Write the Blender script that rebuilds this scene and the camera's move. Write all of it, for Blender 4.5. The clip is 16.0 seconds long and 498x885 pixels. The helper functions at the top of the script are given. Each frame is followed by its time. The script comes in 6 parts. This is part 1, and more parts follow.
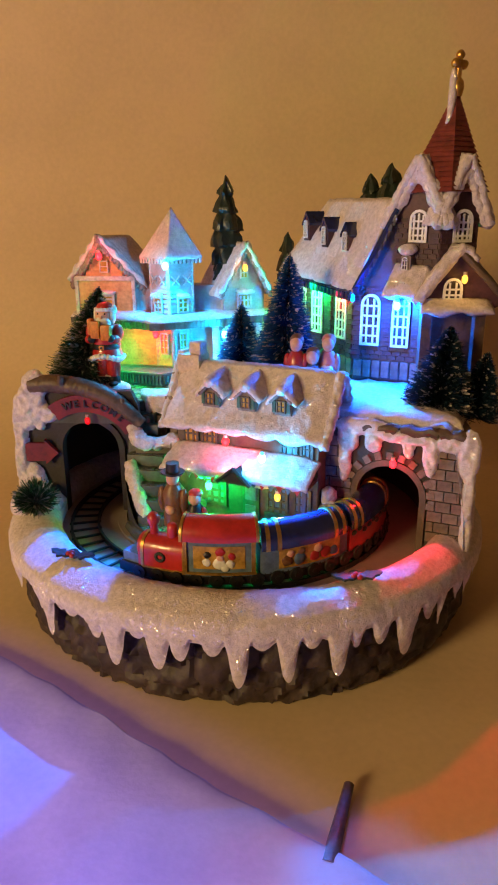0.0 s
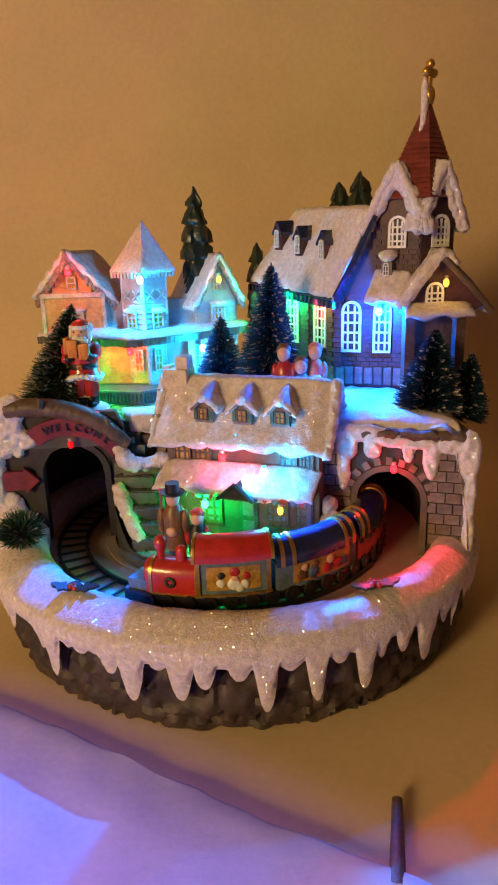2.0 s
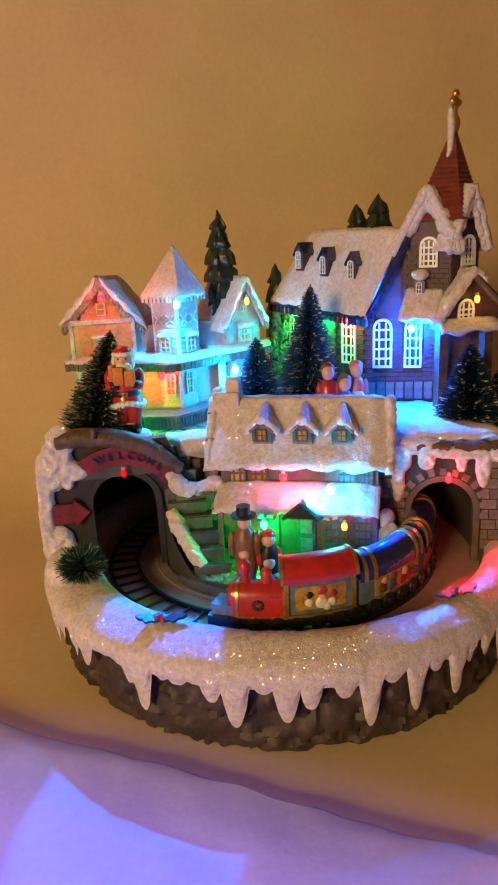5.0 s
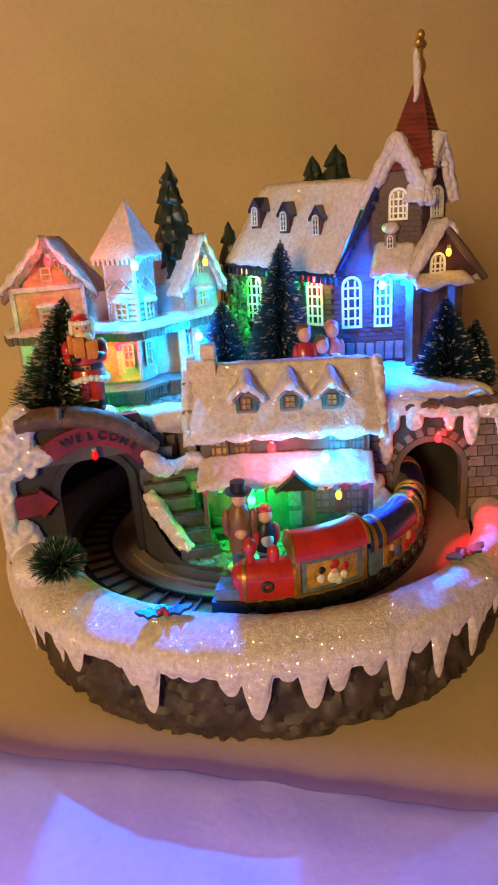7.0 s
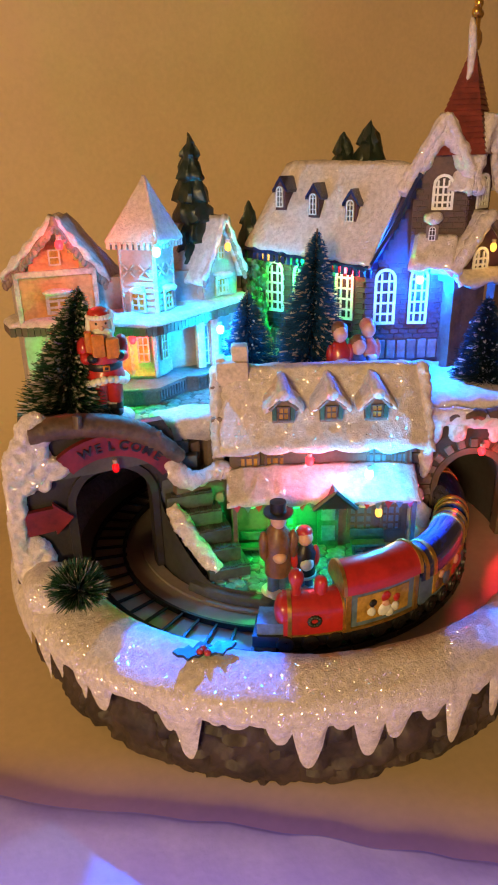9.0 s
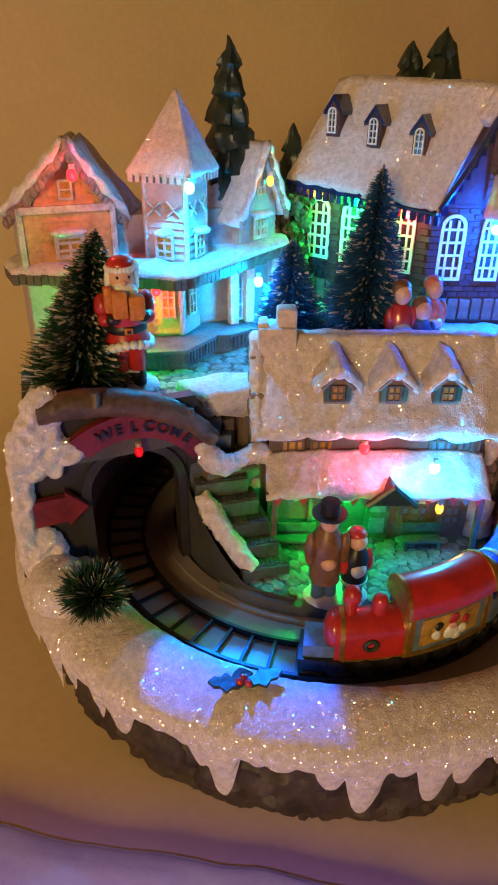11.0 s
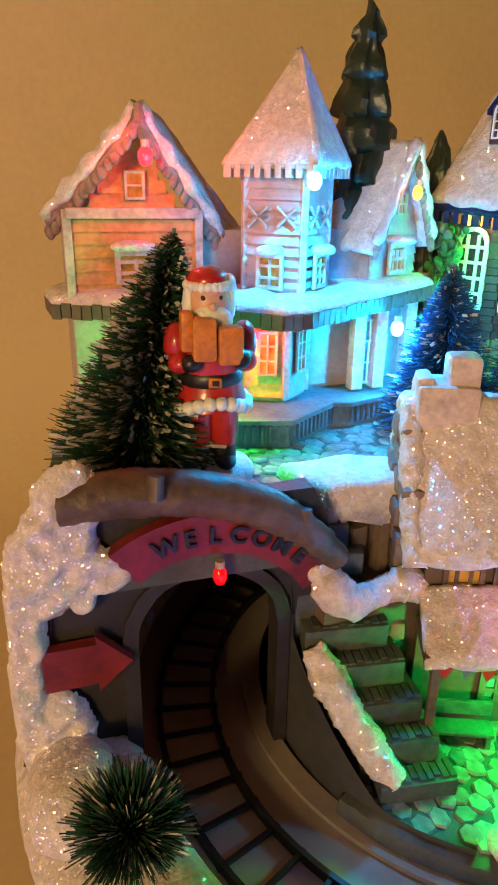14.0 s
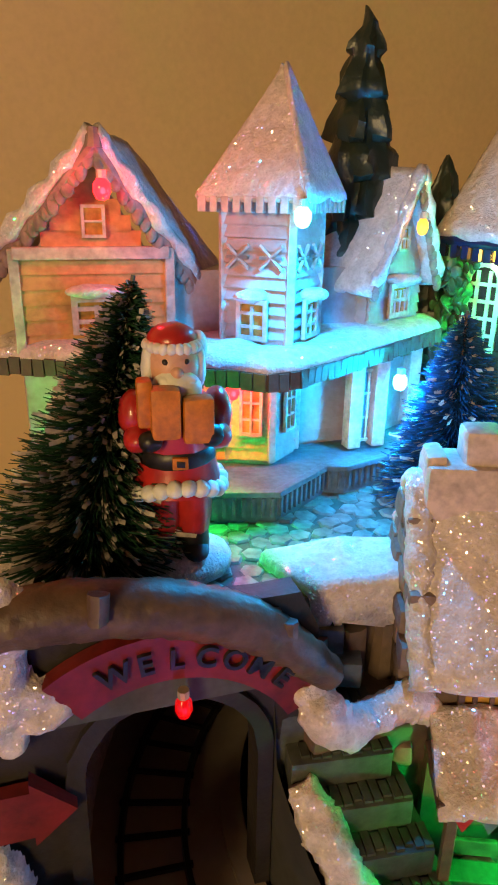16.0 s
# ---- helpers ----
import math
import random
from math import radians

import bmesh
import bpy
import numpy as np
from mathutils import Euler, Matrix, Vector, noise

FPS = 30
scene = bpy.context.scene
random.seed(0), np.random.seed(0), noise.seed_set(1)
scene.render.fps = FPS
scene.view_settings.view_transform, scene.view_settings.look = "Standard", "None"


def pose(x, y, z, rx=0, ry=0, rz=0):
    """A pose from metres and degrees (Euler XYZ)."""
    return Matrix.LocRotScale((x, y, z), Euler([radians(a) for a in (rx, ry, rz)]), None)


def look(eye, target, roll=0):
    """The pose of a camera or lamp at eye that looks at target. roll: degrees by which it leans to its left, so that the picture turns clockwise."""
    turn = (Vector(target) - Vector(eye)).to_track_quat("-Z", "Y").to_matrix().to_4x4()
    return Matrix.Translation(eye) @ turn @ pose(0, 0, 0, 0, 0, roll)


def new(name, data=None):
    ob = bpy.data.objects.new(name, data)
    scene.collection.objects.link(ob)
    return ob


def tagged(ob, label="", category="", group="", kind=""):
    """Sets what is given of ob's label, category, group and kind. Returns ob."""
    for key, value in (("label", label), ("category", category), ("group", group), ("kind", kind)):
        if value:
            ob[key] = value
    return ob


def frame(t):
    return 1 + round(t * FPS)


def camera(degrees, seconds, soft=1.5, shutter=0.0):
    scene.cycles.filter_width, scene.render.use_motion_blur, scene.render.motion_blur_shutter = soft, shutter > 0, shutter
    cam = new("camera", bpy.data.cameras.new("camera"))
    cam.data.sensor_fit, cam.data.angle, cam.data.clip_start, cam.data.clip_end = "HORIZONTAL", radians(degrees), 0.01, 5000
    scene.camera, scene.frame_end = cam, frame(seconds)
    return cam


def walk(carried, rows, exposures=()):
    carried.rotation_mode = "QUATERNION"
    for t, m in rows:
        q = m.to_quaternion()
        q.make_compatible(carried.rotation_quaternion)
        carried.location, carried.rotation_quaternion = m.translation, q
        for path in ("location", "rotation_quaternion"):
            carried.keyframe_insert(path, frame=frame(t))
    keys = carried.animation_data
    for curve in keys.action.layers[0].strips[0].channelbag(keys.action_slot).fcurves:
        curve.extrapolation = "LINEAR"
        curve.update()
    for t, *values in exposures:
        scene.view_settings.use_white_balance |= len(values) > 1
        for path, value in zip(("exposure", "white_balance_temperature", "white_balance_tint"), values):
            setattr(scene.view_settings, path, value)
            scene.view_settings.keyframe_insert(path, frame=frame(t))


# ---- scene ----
cam = camera(41.3, 16.0, soft=2.0)
PATH = [
    (0.0, (0.00994, -0.37358, 0.20813), (-0.00177, 0.57377, -0.11186), -0.440),
    (0.5, (0.00563, -0.37289, 0.20903), (0.00037, 0.57743, -0.10219), -0.729),
    (1.0, (-0.00170, -0.36715, 0.20630), (0.02348, 0.58464, -0.09941), -1.256),
    (1.5, (-0.01599, -0.36191, 0.20944), (0.03826, 0.58856, -0.09662), -0.836),
    (2.0, (-0.02654, -0.36330, 0.20644), (0.07440, 0.58430, -0.09667), -1.920),
    (2.5, (-0.04490, -0.36399, 0.20803), (0.09259, 0.58260, -0.08365), -2.023),
    (3.0, (-0.04965, -0.36691, 0.20952), (0.11179, 0.57260, -0.09257), -2.526),
    (3.5, (-0.06251, -0.36746, 0.20947), (0.11948, 0.57021, -0.08661), -2.993),
    (4.0, (-0.07103, -0.36452, 0.21170), (0.11734, 0.57336, -0.07969), -3.050),
    (4.5, (-0.08283, -0.36020, 0.21479), (0.11332, 0.57779, -0.07104), -2.983),
    (7.0, (-0.12900, -0.31713, 0.20553), (0.22496, 0.55787, -0.12477), -3.796),
    (7.5, (-0.13480, -0.30856, 0.21007), (0.24580, 0.55104, -0.13087), -3.798),
    (8.0, (-0.14563, -0.28940, 0.21708), (0.24958, 0.56234, -0.12693), -2.676),
    (8.5, (-0.14662, -0.27949, 0.21853), (0.25511, 0.56245, -0.14166), -1.814),
    (11.0, (-0.14096, -0.21963, 0.22200), (0.23931, 0.56409, -0.26909), 0.651),
    (11.5, (-0.14359, -0.20096, 0.21963), (0.21055, 0.59209, -0.27601), 1.018),
    (12.0, (-0.14244, -0.18990, 0.20538), (0.19576, 0.64079, -0.23685), 0.448),
    (12.5, (-0.13916, -0.17233, 0.19284), (0.20023, 0.67275, -0.22025), 1.351),
    (13.0, (-0.13592, -0.16095, 0.18384), (0.19842, 0.70007, -0.19937), 1.130),
    (13.5, (-0.12948, -0.14733, 0.18280), (0.19496, 0.72068, -0.19309), 0.664),
    (14.0, (-0.12381, -0.13455, 0.18185), (0.19674, 0.73821, -0.18629), 0.857),
    (14.5, (-0.12117, -0.12665, 0.18210), (0.19810, 0.75201, -0.17291), 0.869),
    (15.0, (-0.11791, -0.12178, 0.18269), (0.20091, 0.75535, -0.17648), 1.384),
    (15.5, (-0.11494, -0.11339, 0.18545), (0.20238, 0.76215, -0.17888), 1.385),
    (16.0, (-0.10843, -0.10719, 0.18577), (0.21475, 0.77355, -0.16046), 0.840),
]
walk(cam, [(t, look(eye, target, roll)) for t, eye, target, roll in PATH],
     [(0.0, 0.0), (4.5, 0.0), (7.0, 0.15), (8.5, 0.2), (11.0, -0.28), (12.0, -0.05), (12.5, 0.12), (14.0, 0.10), (15.5, 0.06), (16.0, -0.18)])

# ---- light ----
world = bpy.data.worlds.new("room_air")
scene.world = world
world.use_nodes = True
world.node_tree.nodes["Background"].inputs[0].default_value = (1.0, 0.72, 0.45, 1)
world.node_tree.nodes["Background"].inputs[1].default_value = 0.01


def area_lamp(name, eye, target, size, watts, colour):
    data = bpy.data.lights.new(name, "AREA")
    data.size, data.energy, data.color = size, watts, colour
    ob = new(name, data)
    ob.matrix_world = look(eye, target)
    return ob


area_lamp("room_lamp", (-1.08, -1.15, 0.47), (0.0, 0.25, 0.20), 0.36, 19.0, (1.0, 0.66, 0.26))
# Unseen spot added to give the front sheet its violet cast.
VIOLET = bpy.data.lights.new("added_violet_spot", "SPOT")
VIOLET.energy, VIOLET.color, VIOLET.spot_size, VIOLET.spot_blend, VIOLET.shadow_soft_size = 165.0, (0.20, 0.14, 1.0), radians(71.5), 0.16, 0.004
new("added_violet_spot", VIOLET).matrix_world = look((-0.570, -0.882, 1.30), (-0.568, -0.879, 0.0))

# ---- materials ----


def mat(name, colour, rough=0.6, metal=0.0, vary=0.18, scale=120.0, bump=0.3, bscale=700.0, other=None, random_hue=0.0, coat=0.0):
    """A surface with variation at two scales and fine relief; other: a second colour for stains and wear."""
    m = bpy.data.materials.new(name)
    m.use_nodes = True
    nt = m.node_tree
    b = nt.nodes["Principled BSDF"]
    co = nt.nodes.new("ShaderNodeTexCoord")
    big = nt.nodes.new("ShaderNodeTexNoise")
    big.inputs["Scale"].default_value, big.inputs["Detail"].default_value = scale, 5
    small = nt.nodes.new("ShaderNodeTexNoise")
    small.inputs["Scale"].default_value, small.inputs["Detail"].default_value = bscale, 3
    ramp = nt.nodes.new("ShaderNodeValToRGB")
    c0 = other or tuple(v * (1 - 2 * vary) for v in colour)
    ramp.color_ramp.elements[0].color, ramp.color_ramp.elements[1].color = (*c0, 1), (*[min(1, v * (1 + vary)) for v in colour], 1)
    ramp.color_ramp.elements[0].position, ramp.color_ramp.elements[1].position = 0.32, 0.62
    mixn = nt.nodes.new("ShaderNodeMath")
    mixn.operation = "MULTIPLY_ADD"
    mixn.inputs[1].default_value = 0.35
    nt.links.new(co.outputs["Object"], big.inputs["Vector"])
    nt.links.new(co.outputs["Object"], small.inputs["Vector"])
    nt.links.new(small.outputs[0], mixn.inputs[0])
    sc = nt.nodes.new("ShaderNodeMath")
    sc.operation = "MULTIPLY"
    sc.inputs[1].default_value = 0.65
    nt.links.new(big.outputs[0], sc.inputs[0])
    nt.links.new(sc.outputs[0], mixn.inputs[2])
    nt.links.new(mixn.outputs[0], ramp.inputs[0])
    out = ramp.outputs[0]
    if random_hue:
        info = nt.nodes.new("ShaderNodeObjectInfo")
        hsv = nt.nodes.new("ShaderNodeHueSaturation")
        mp = nt.nodes.new("ShaderNodeMapRange")
        mp.inputs[3].default_value, mp.inputs[4].default_value = 1 - random_hue, 1 + random_hue
        nt.links.new(info.outputs["Random"], mp.inputs[0])
        nt.links.new(mp.outputs[0], hsv.inputs["Value"])
        nt.links.new(out, hsv.inputs["Color"])
        out = hsv.outputs[0]
    nt.links.new(out, b.inputs["Base Color"])
    b.inputs["Roughness"].default_value, b.inputs["Metallic"].default_value = rough, metal
    b.inputs["Coat Weight"].default_value = coat
    bp = nt.nodes.new("ShaderNodeBump")
    bp.inputs["Strength"].default_value, bp.inputs["Distance"].default_value = bump, 0.0008
    nt.links.new(mixn.outputs[0], bp.inputs["Height"])
    nt.links.new(bp.outputs[0], b.inputs["Normal"])
    return m


def glitter(name, colour, amount=0.5, cells=900.0, share=0.86):
    """Painted snow with loose flakes of glitter, each a tiny facet turned its own way."""
    m = mat(name, colour, 0.85, 0, 0.14, 420, 1.0, 1500)
    nt = m.node_tree
    b = nt.nodes["Principled BSDF"]
    out = nt.nodes["Material Output"]
    co = nt.nodes.new("ShaderNodeTexCoord")
    vor = nt.nodes.new("ShaderNodeTexVoronoi")
    vor.inputs["Scale"].default_value = cells
    nt.links.new(co.outputs["Object"], vor.inputs["Vector"])
    geo = nt.nodes.new("ShaderNodeNewGeometry")
    sub = nt.nodes.new("ShaderNodeVectorMath")
    sub.operation = "MULTIPLY_ADD"
    sub.inputs[1].default_value, sub.inputs[2].default_value = (1.7, 1.7, 1.7), (-0.85, -0.85, -0.85)
    nt.links.new(vor.outputs["Color"], sub.inputs[0])
    add = nt.nodes.new("ShaderNodeVectorMath")
    nt.links.new(sub.outputs[0], add.inputs[0])
    nt.links.new(geo.outputs["Normal"], add.inputs[1])
    nrm = nt.nodes.new("ShaderNodeVectorMath")
    nrm.operation = "NORMALIZE"
    nt.links.new(add.outputs[0], nrm.inputs[0])
    gl = nt.nodes.new("ShaderNodeBsdfGlossy")
    gl.inputs["Roughness"].default_value = 0.22
    nt.links.new(nrm.outputs[0], gl.inputs["Normal"])
    white = nt.nodes.new("ShaderNodeTexWhiteNoise")
    nt.links.new(vor.outputs["Color"], white.inputs["Vector"])
    gt = nt.nodes.new("ShaderNodeMath")
    gt.operation = "GREATER_THAN"
    gt.inputs[1].default_value = share
    nt.links.new(white.outputs["Value"], gt.inputs[0])
    near = nt.nodes.new("ShaderNodeMath")
    near.operation = "LESS_THAN"
    near.inputs[1].default_value = 0.42
    nt.links.new(vor.outputs["Distance"], near.inputs[0])
    mul = nt.nodes.new("ShaderNodeMath")
    mul.operation = "MULTIPLY"
    nt.links.new(gt.outputs[0], mul.inputs[0])
    nt.links.new(near.outputs[0], mul.inputs[1])
    amt = nt.nodes.new("ShaderNodeMath")
    amt.operation = "MULTIPLY"
    amt.inputs[1].default_value = amount
    nt.links.new(mul.outputs[0], amt.inputs[0])
    mx = nt.nodes.new("ShaderNodeAddShader")
    nt.links.new(amt.outputs[0], gl.inputs["Color"])
    nt.links.new(b.outputs[0], mx.inputs[0])
    nt.links.new(gl.outputs[0], mx.inputs[1])
    nt.links.new(mx.outputs[0], out.inputs["Surface"])
    return m


def glowing(name, colour, strength):
    m = bpy.data.materials.new(name)
    m.use_nodes = True
    b = m.node_tree.nodes["Principled BSDF"]
    b.inputs["Base Color"].default_value = (*[v * 0.12 for v in colour], 1)
    b.inputs["Emission Color"].default_value = (*colour, 1)
    b.inputs["Emission Strength"].default_value = strength
    b.inputs["Roughness"].default_value = 0.15
    return m


SNOW = glitter("glitter_snow", (0.56, 0.495, 0.50), 1.25, 1750.0, 0.70)
ROCK = mat("brown_resin_rock", (0.050, 0.033, 0.030), 0.6, 0, 0.35, 75, 1.0, 420, (0.014, 0.010, 0.010))
STONE = mat("brown_stone", (0.095, 0.064, 0.047), 0.6, 0, 0.3, 90, 0.7, 500, (0.06, 0.042, 0.033))
BRICK = mat("dark_brick", (0.060, 0.024, 0.030), 0.55, 0, 0.3, 130, 0.6, 600, (0.030, 0.013, 0.018), 0.25)
WALLBRICK = mat("grey_brown_brick", (0.155, 0.11, 0.095), 0.6, 0, 0.3, 130, 0.6, 600, (0.10, 0.07, 0.065), 0.2)
MORTAR = mat("dark_joint", (0.045, 0.034, 0.032), 0.8)
BOARD = mat("pale_clapboard", (0.36, 0.31, 0.31), 0.5, 0, 0.1, 150, 0.4, 600, (0.30, 0.25, 0.235), 0.06)
TANBOARD = mat("tan_clapboard", (0.55, 0.30, 0.13), 0.5, 0, 0.1, 150, 0.4, 600, (0.38, 0.19, 0.08), 0.08)
# Bay boards with the yellow light on them put into the colour.
YELLOWLITBOARD = mat("yellow_lit_clapboard", (0.66, 0.52, 0.22), 0.5, 0, 0.1, 150, 0.4, 600, (0.45, 0.34, 0.14), 0.08)
VERGE = mat("carved_verge_paint", (0.27, 0.17, 0.14), 0.5, 0, 0.25, 200, 0.4, 600)
TRIMW = mat("pale_wood_trim", (0.50, 0.40, 0.36), 0.5, 0, 0.2, 150, 0.4, 600)
WOOD = mat("brown_wood", (0.10, 0.060, 0.040), 0.5, 0, 0.3, 120, 1.0, 500, (0.035, 0.022, 0.017))
SPIRE = mat("dark_red_shingle", (0.17, 0.032, 0.026), 0.45, 0, 0.25, 160, 0.5, 600)
RED = mat("red_paint", (0.42, 0.022, 0.020), 0.32, 0, 0.15, 120, 0.25, 500, coat=0.4)
DARKRED = mat("dull_red_paint", (0.17, 0.014, 0.013), 0.45, 0, 0.25, 120, 0.3, 500)
NAVY = mat("navy_gloss_paint", (0.012, 0.020, 0.085), 0.18, 0, 0.2, 120, 0.15, 500, coat=0.6)
GOLD = mat("gold_paint", (0.55, 0.32, 0.08), 0.3, 0.8, 0.2, 200, 0.4, 700)
BLACK = mat("black_plastic", (0.014, 0.013, 0.014), 0.4, 0, 0.3, 200, 0.2, 700)
DARKSTONE = mat("blackish_brown_resin", (0.022, 0.017, 0.015), 0.6, 0, 0.3, 90, 0.8, 500, (0.012, 0.009, 0.008))
# Grey of the drum, darkened to put the tunnels' shade into its colour.
INNER = mat("shade_darkened_grey", (0.04, 0.038, 0.037), 0.7, 0, 0.2, 40, 0.3, 300)
CREAM = mat("cream_plastic", (0.33, 0.285, 0.235), 0.28, 0, 0.08, 50, 0.1, 300)
WHITE = mat("white_paint", (0.72, 0.72, 0.70), 0.4, 0, 0.1, 200, 0.3, 700)
AMBER = mat("amber_painted_pane", (0.42, 0.24, 0.05), 0.25, 0, 0.3, 200, 0.2, 600)
PANE = mat("dark_pane", (0.05, 0.04, 0.04), 0.2, 0, 0.3, 200, 0.2, 600)
FIR = mat("dark_green_resin", (0.010, 0.018, 0.013), 0.35, 0, 0.4, 150, 0.9, 500, (0.016, 0.026, 0.018))
IVY = mat("green_ivy_resin", (0.04, 0.11, 0.045), 0.4, 0, 0.4, 250, 0.9, 700, (0.015, 0.04, 0.02))
# Green bristle with some blue bulb light mixed into its colour.
NEEDLE = mat("blue_lit_green_bristle", (0.036, 0.11, 0.16), 0.26, 0, 0.3, 200, 0.1, 500)
GREENNEEDLE = mat("dark_green_bristle", (0.018, 0.060, 0.030), 0.3, 0, 0.3, 200, 0.1, 500)
# The next two hold the bulbs' blue light in the bristle colour.
BLUELITNEEDLE = mat("blue_lit_tinsel_bristle", (0.022, 0.085, 0.20), 0.26, 0, 0.3, 200, 0.1, 500)
DIMBLUELITNEEDLE = mat("dim_blue_lit_bristle", (0.012, 0.030, 0.055), 0.26, 0, 0.3, 200, 0.1, 500)
FROST = mat("frosted_bristle", (0.50, 0.45, 0.42), 0.6, 0, 0.3, 200, 0.1, 500)
COBBLE = mat("grey_cobble", (0.17, 0.18, 0.175), 0.42, 0, 0.25, 150, 0.6, 500, None, 0.2)
COBJOINT = mat("cobble_joint", (0.06, 0.065, 0.06), 0.7)
PINE = mat("green_painted_wood", (0.03, 0.09, 0.06), 0.45, 0, 0.3, 150, 0.4, 600)
CLOTH = mat("cream_felt", (0.66, 0.50, 0.31), 0.95, 0, 0.05, 9, 0.25, 260)
FLEECE = mat("white_fleece", (0.46, 0.43, 0.44), 0.95, 0, 0.06, 18, 0.6, 300)
PLASTER = mat("cream_wall_paint", (0.86, 0.68, 0.42), 0.8, 0, 0.04, 3.0, 0.15, 60)
# Brown for the unseen room surfaces, darkened to cut bounced light.
ROOM = mat("bounce_cutting_brown", (0.30, 0.23, 0.16), 0.8, 0, 0.05, 3.0, 0.15, 60)
STAIR = mat("dark_green_grey_stone", (0.055, 0.062, 0.056), 0.45, 0, 0.3, 150, 0.6, 500, None, 0.2)
SKIN = mat("painted_face", (0.60, 0.33, 0.24), 0.4, 0, 0.1, 200, 0.2, 600)
BROWN = mat("brown_painted_coat", (0.17, 0.075, 0.03), 0.4, 0, 0.25, 200, 0.4, 600)
BLUEC = mat("blue_painted_coat", (0.06, 0.10, 0.22), 0.4, 0, 0.25, 200, 0.4, 600)
PINKC = mat("pink_painted_hood", (0.50, 0.16, 0.15), 0.4, 0, 0.2, 200, 0.4, 600)
PARCEL = mat("golden_painted_parcel", (0.55, 0.17, 0.012), 0.45, 0, 0.2, 150, 0.3, 600)
STEEL = mat("slate_blue_paint", (0.10, 0.15, 0.20), 0.4, 0, 0.2, 150, 0.3, 600)
BULBS = {
    "red": glowing("red_bulb", (1.0, 0.012, 0.017), 7),
    "dim red": glowing("dim_red_bulb", (0.9, 0.004, 0.006), 0.9),
    "cyan": glowing("cyan_bulb", (0.16, 0.80, 1.0), 14),
    "green": glowing("green_bulb", (0.04, 1.0, 0.22), 10),
    "yellow": glowing("yellow_bulb", (1.0, 0.50, 0.06), 2.2),
    "blue": glowing("blue_bulb", (0.10, 0.50, 1.0), 14),
}

# ---- mesh helpers ----


def B():
    return bmesh.new()


def part(name, bm, material, parent=None, label="", smooth=True):
    """One bmesh as one mesh object under a thing or a part; material: one, or a list for faces' indices."""
    me = bpy.data.meshes.new(name)
    bmesh.ops.recalc_face_normals(bm, faces=bm.faces)
    bm.to_mesh(me)
    bm.free()
    for m in material if isinstance(material, (list, tuple)) else [material]:
        me.materials.append(m)
    if smooth and material is SNOW:
        me.polygons.foreach_set("use_smooth", [True] * len(me.polygons))
    elif smooth:
        me.polygons.foreach_set("use_smooth", [True] * len(me.polygons))
        me.set_sharp_from_angle(angle=radians(42))
    ob = new(name, me)
    if parent:
        ob.parent = parent
    if label:
        tagged(ob, label)
    return ob


def thing(name, label, category, loc=(0, 0, 0), rz=0.0, group="", kind=""):
    ob = new(name)
    ob.empty_display_size = 0.01
    ob.matrix_basis = pose(*loc, 0, 0, rz)
    return tagged(ob, label, category, group, kind)


def merge(bm, t):
    """Puts the bmesh t into bm."""
    me = bpy.data.meshes.new("t")
    t.to_mesh(me)
    t.free()
    bm.from_mesh(me)
    bpy.data.meshes.remove(me)


def box(bm, c, s, rx=0, ry=0, rz=0, bev=0.0, mi=0):
    t = bmesh.new()
    bmesh.ops.create_cube(t, size=1, matrix=Matrix.Diagonal((*s, 1)))
    if bev:
        bmesh.ops.bevel(t, geom=t.edges[:], offset=bev, segments=2, affect="EDGES", profile=0.6)
    for f in t.faces:
        f.material_index = mi
    t.transform(pose(*c, rx, ry, rz))
    merge(bm, t)


def prism(bm, pts, depth, m=None, mi=0):
    """A polygon in the plane (a, b) pushed along c by depth, laid out by the matrix m."""
    m = m or Matrix()
    lo = [bm.verts.new(m @ Vector((a, b, 0))) for a, b in pts]
    hi = [bm.verts.new(m @ Vector((a, b, depth))) for a, b in pts]
    fs = [bm.faces.new(lo), bm.faces.new(hi[::-1])]
    n = len(pts)
    for i in range(n):
        fs.append(bm.faces.new((lo[i], lo[(i + 1) % n], hi[(i + 1) % n], hi[i])))
    for f in fs:
        f.material_index = mi
    bmesh.ops.triangulate(bm, faces=fs[:2])


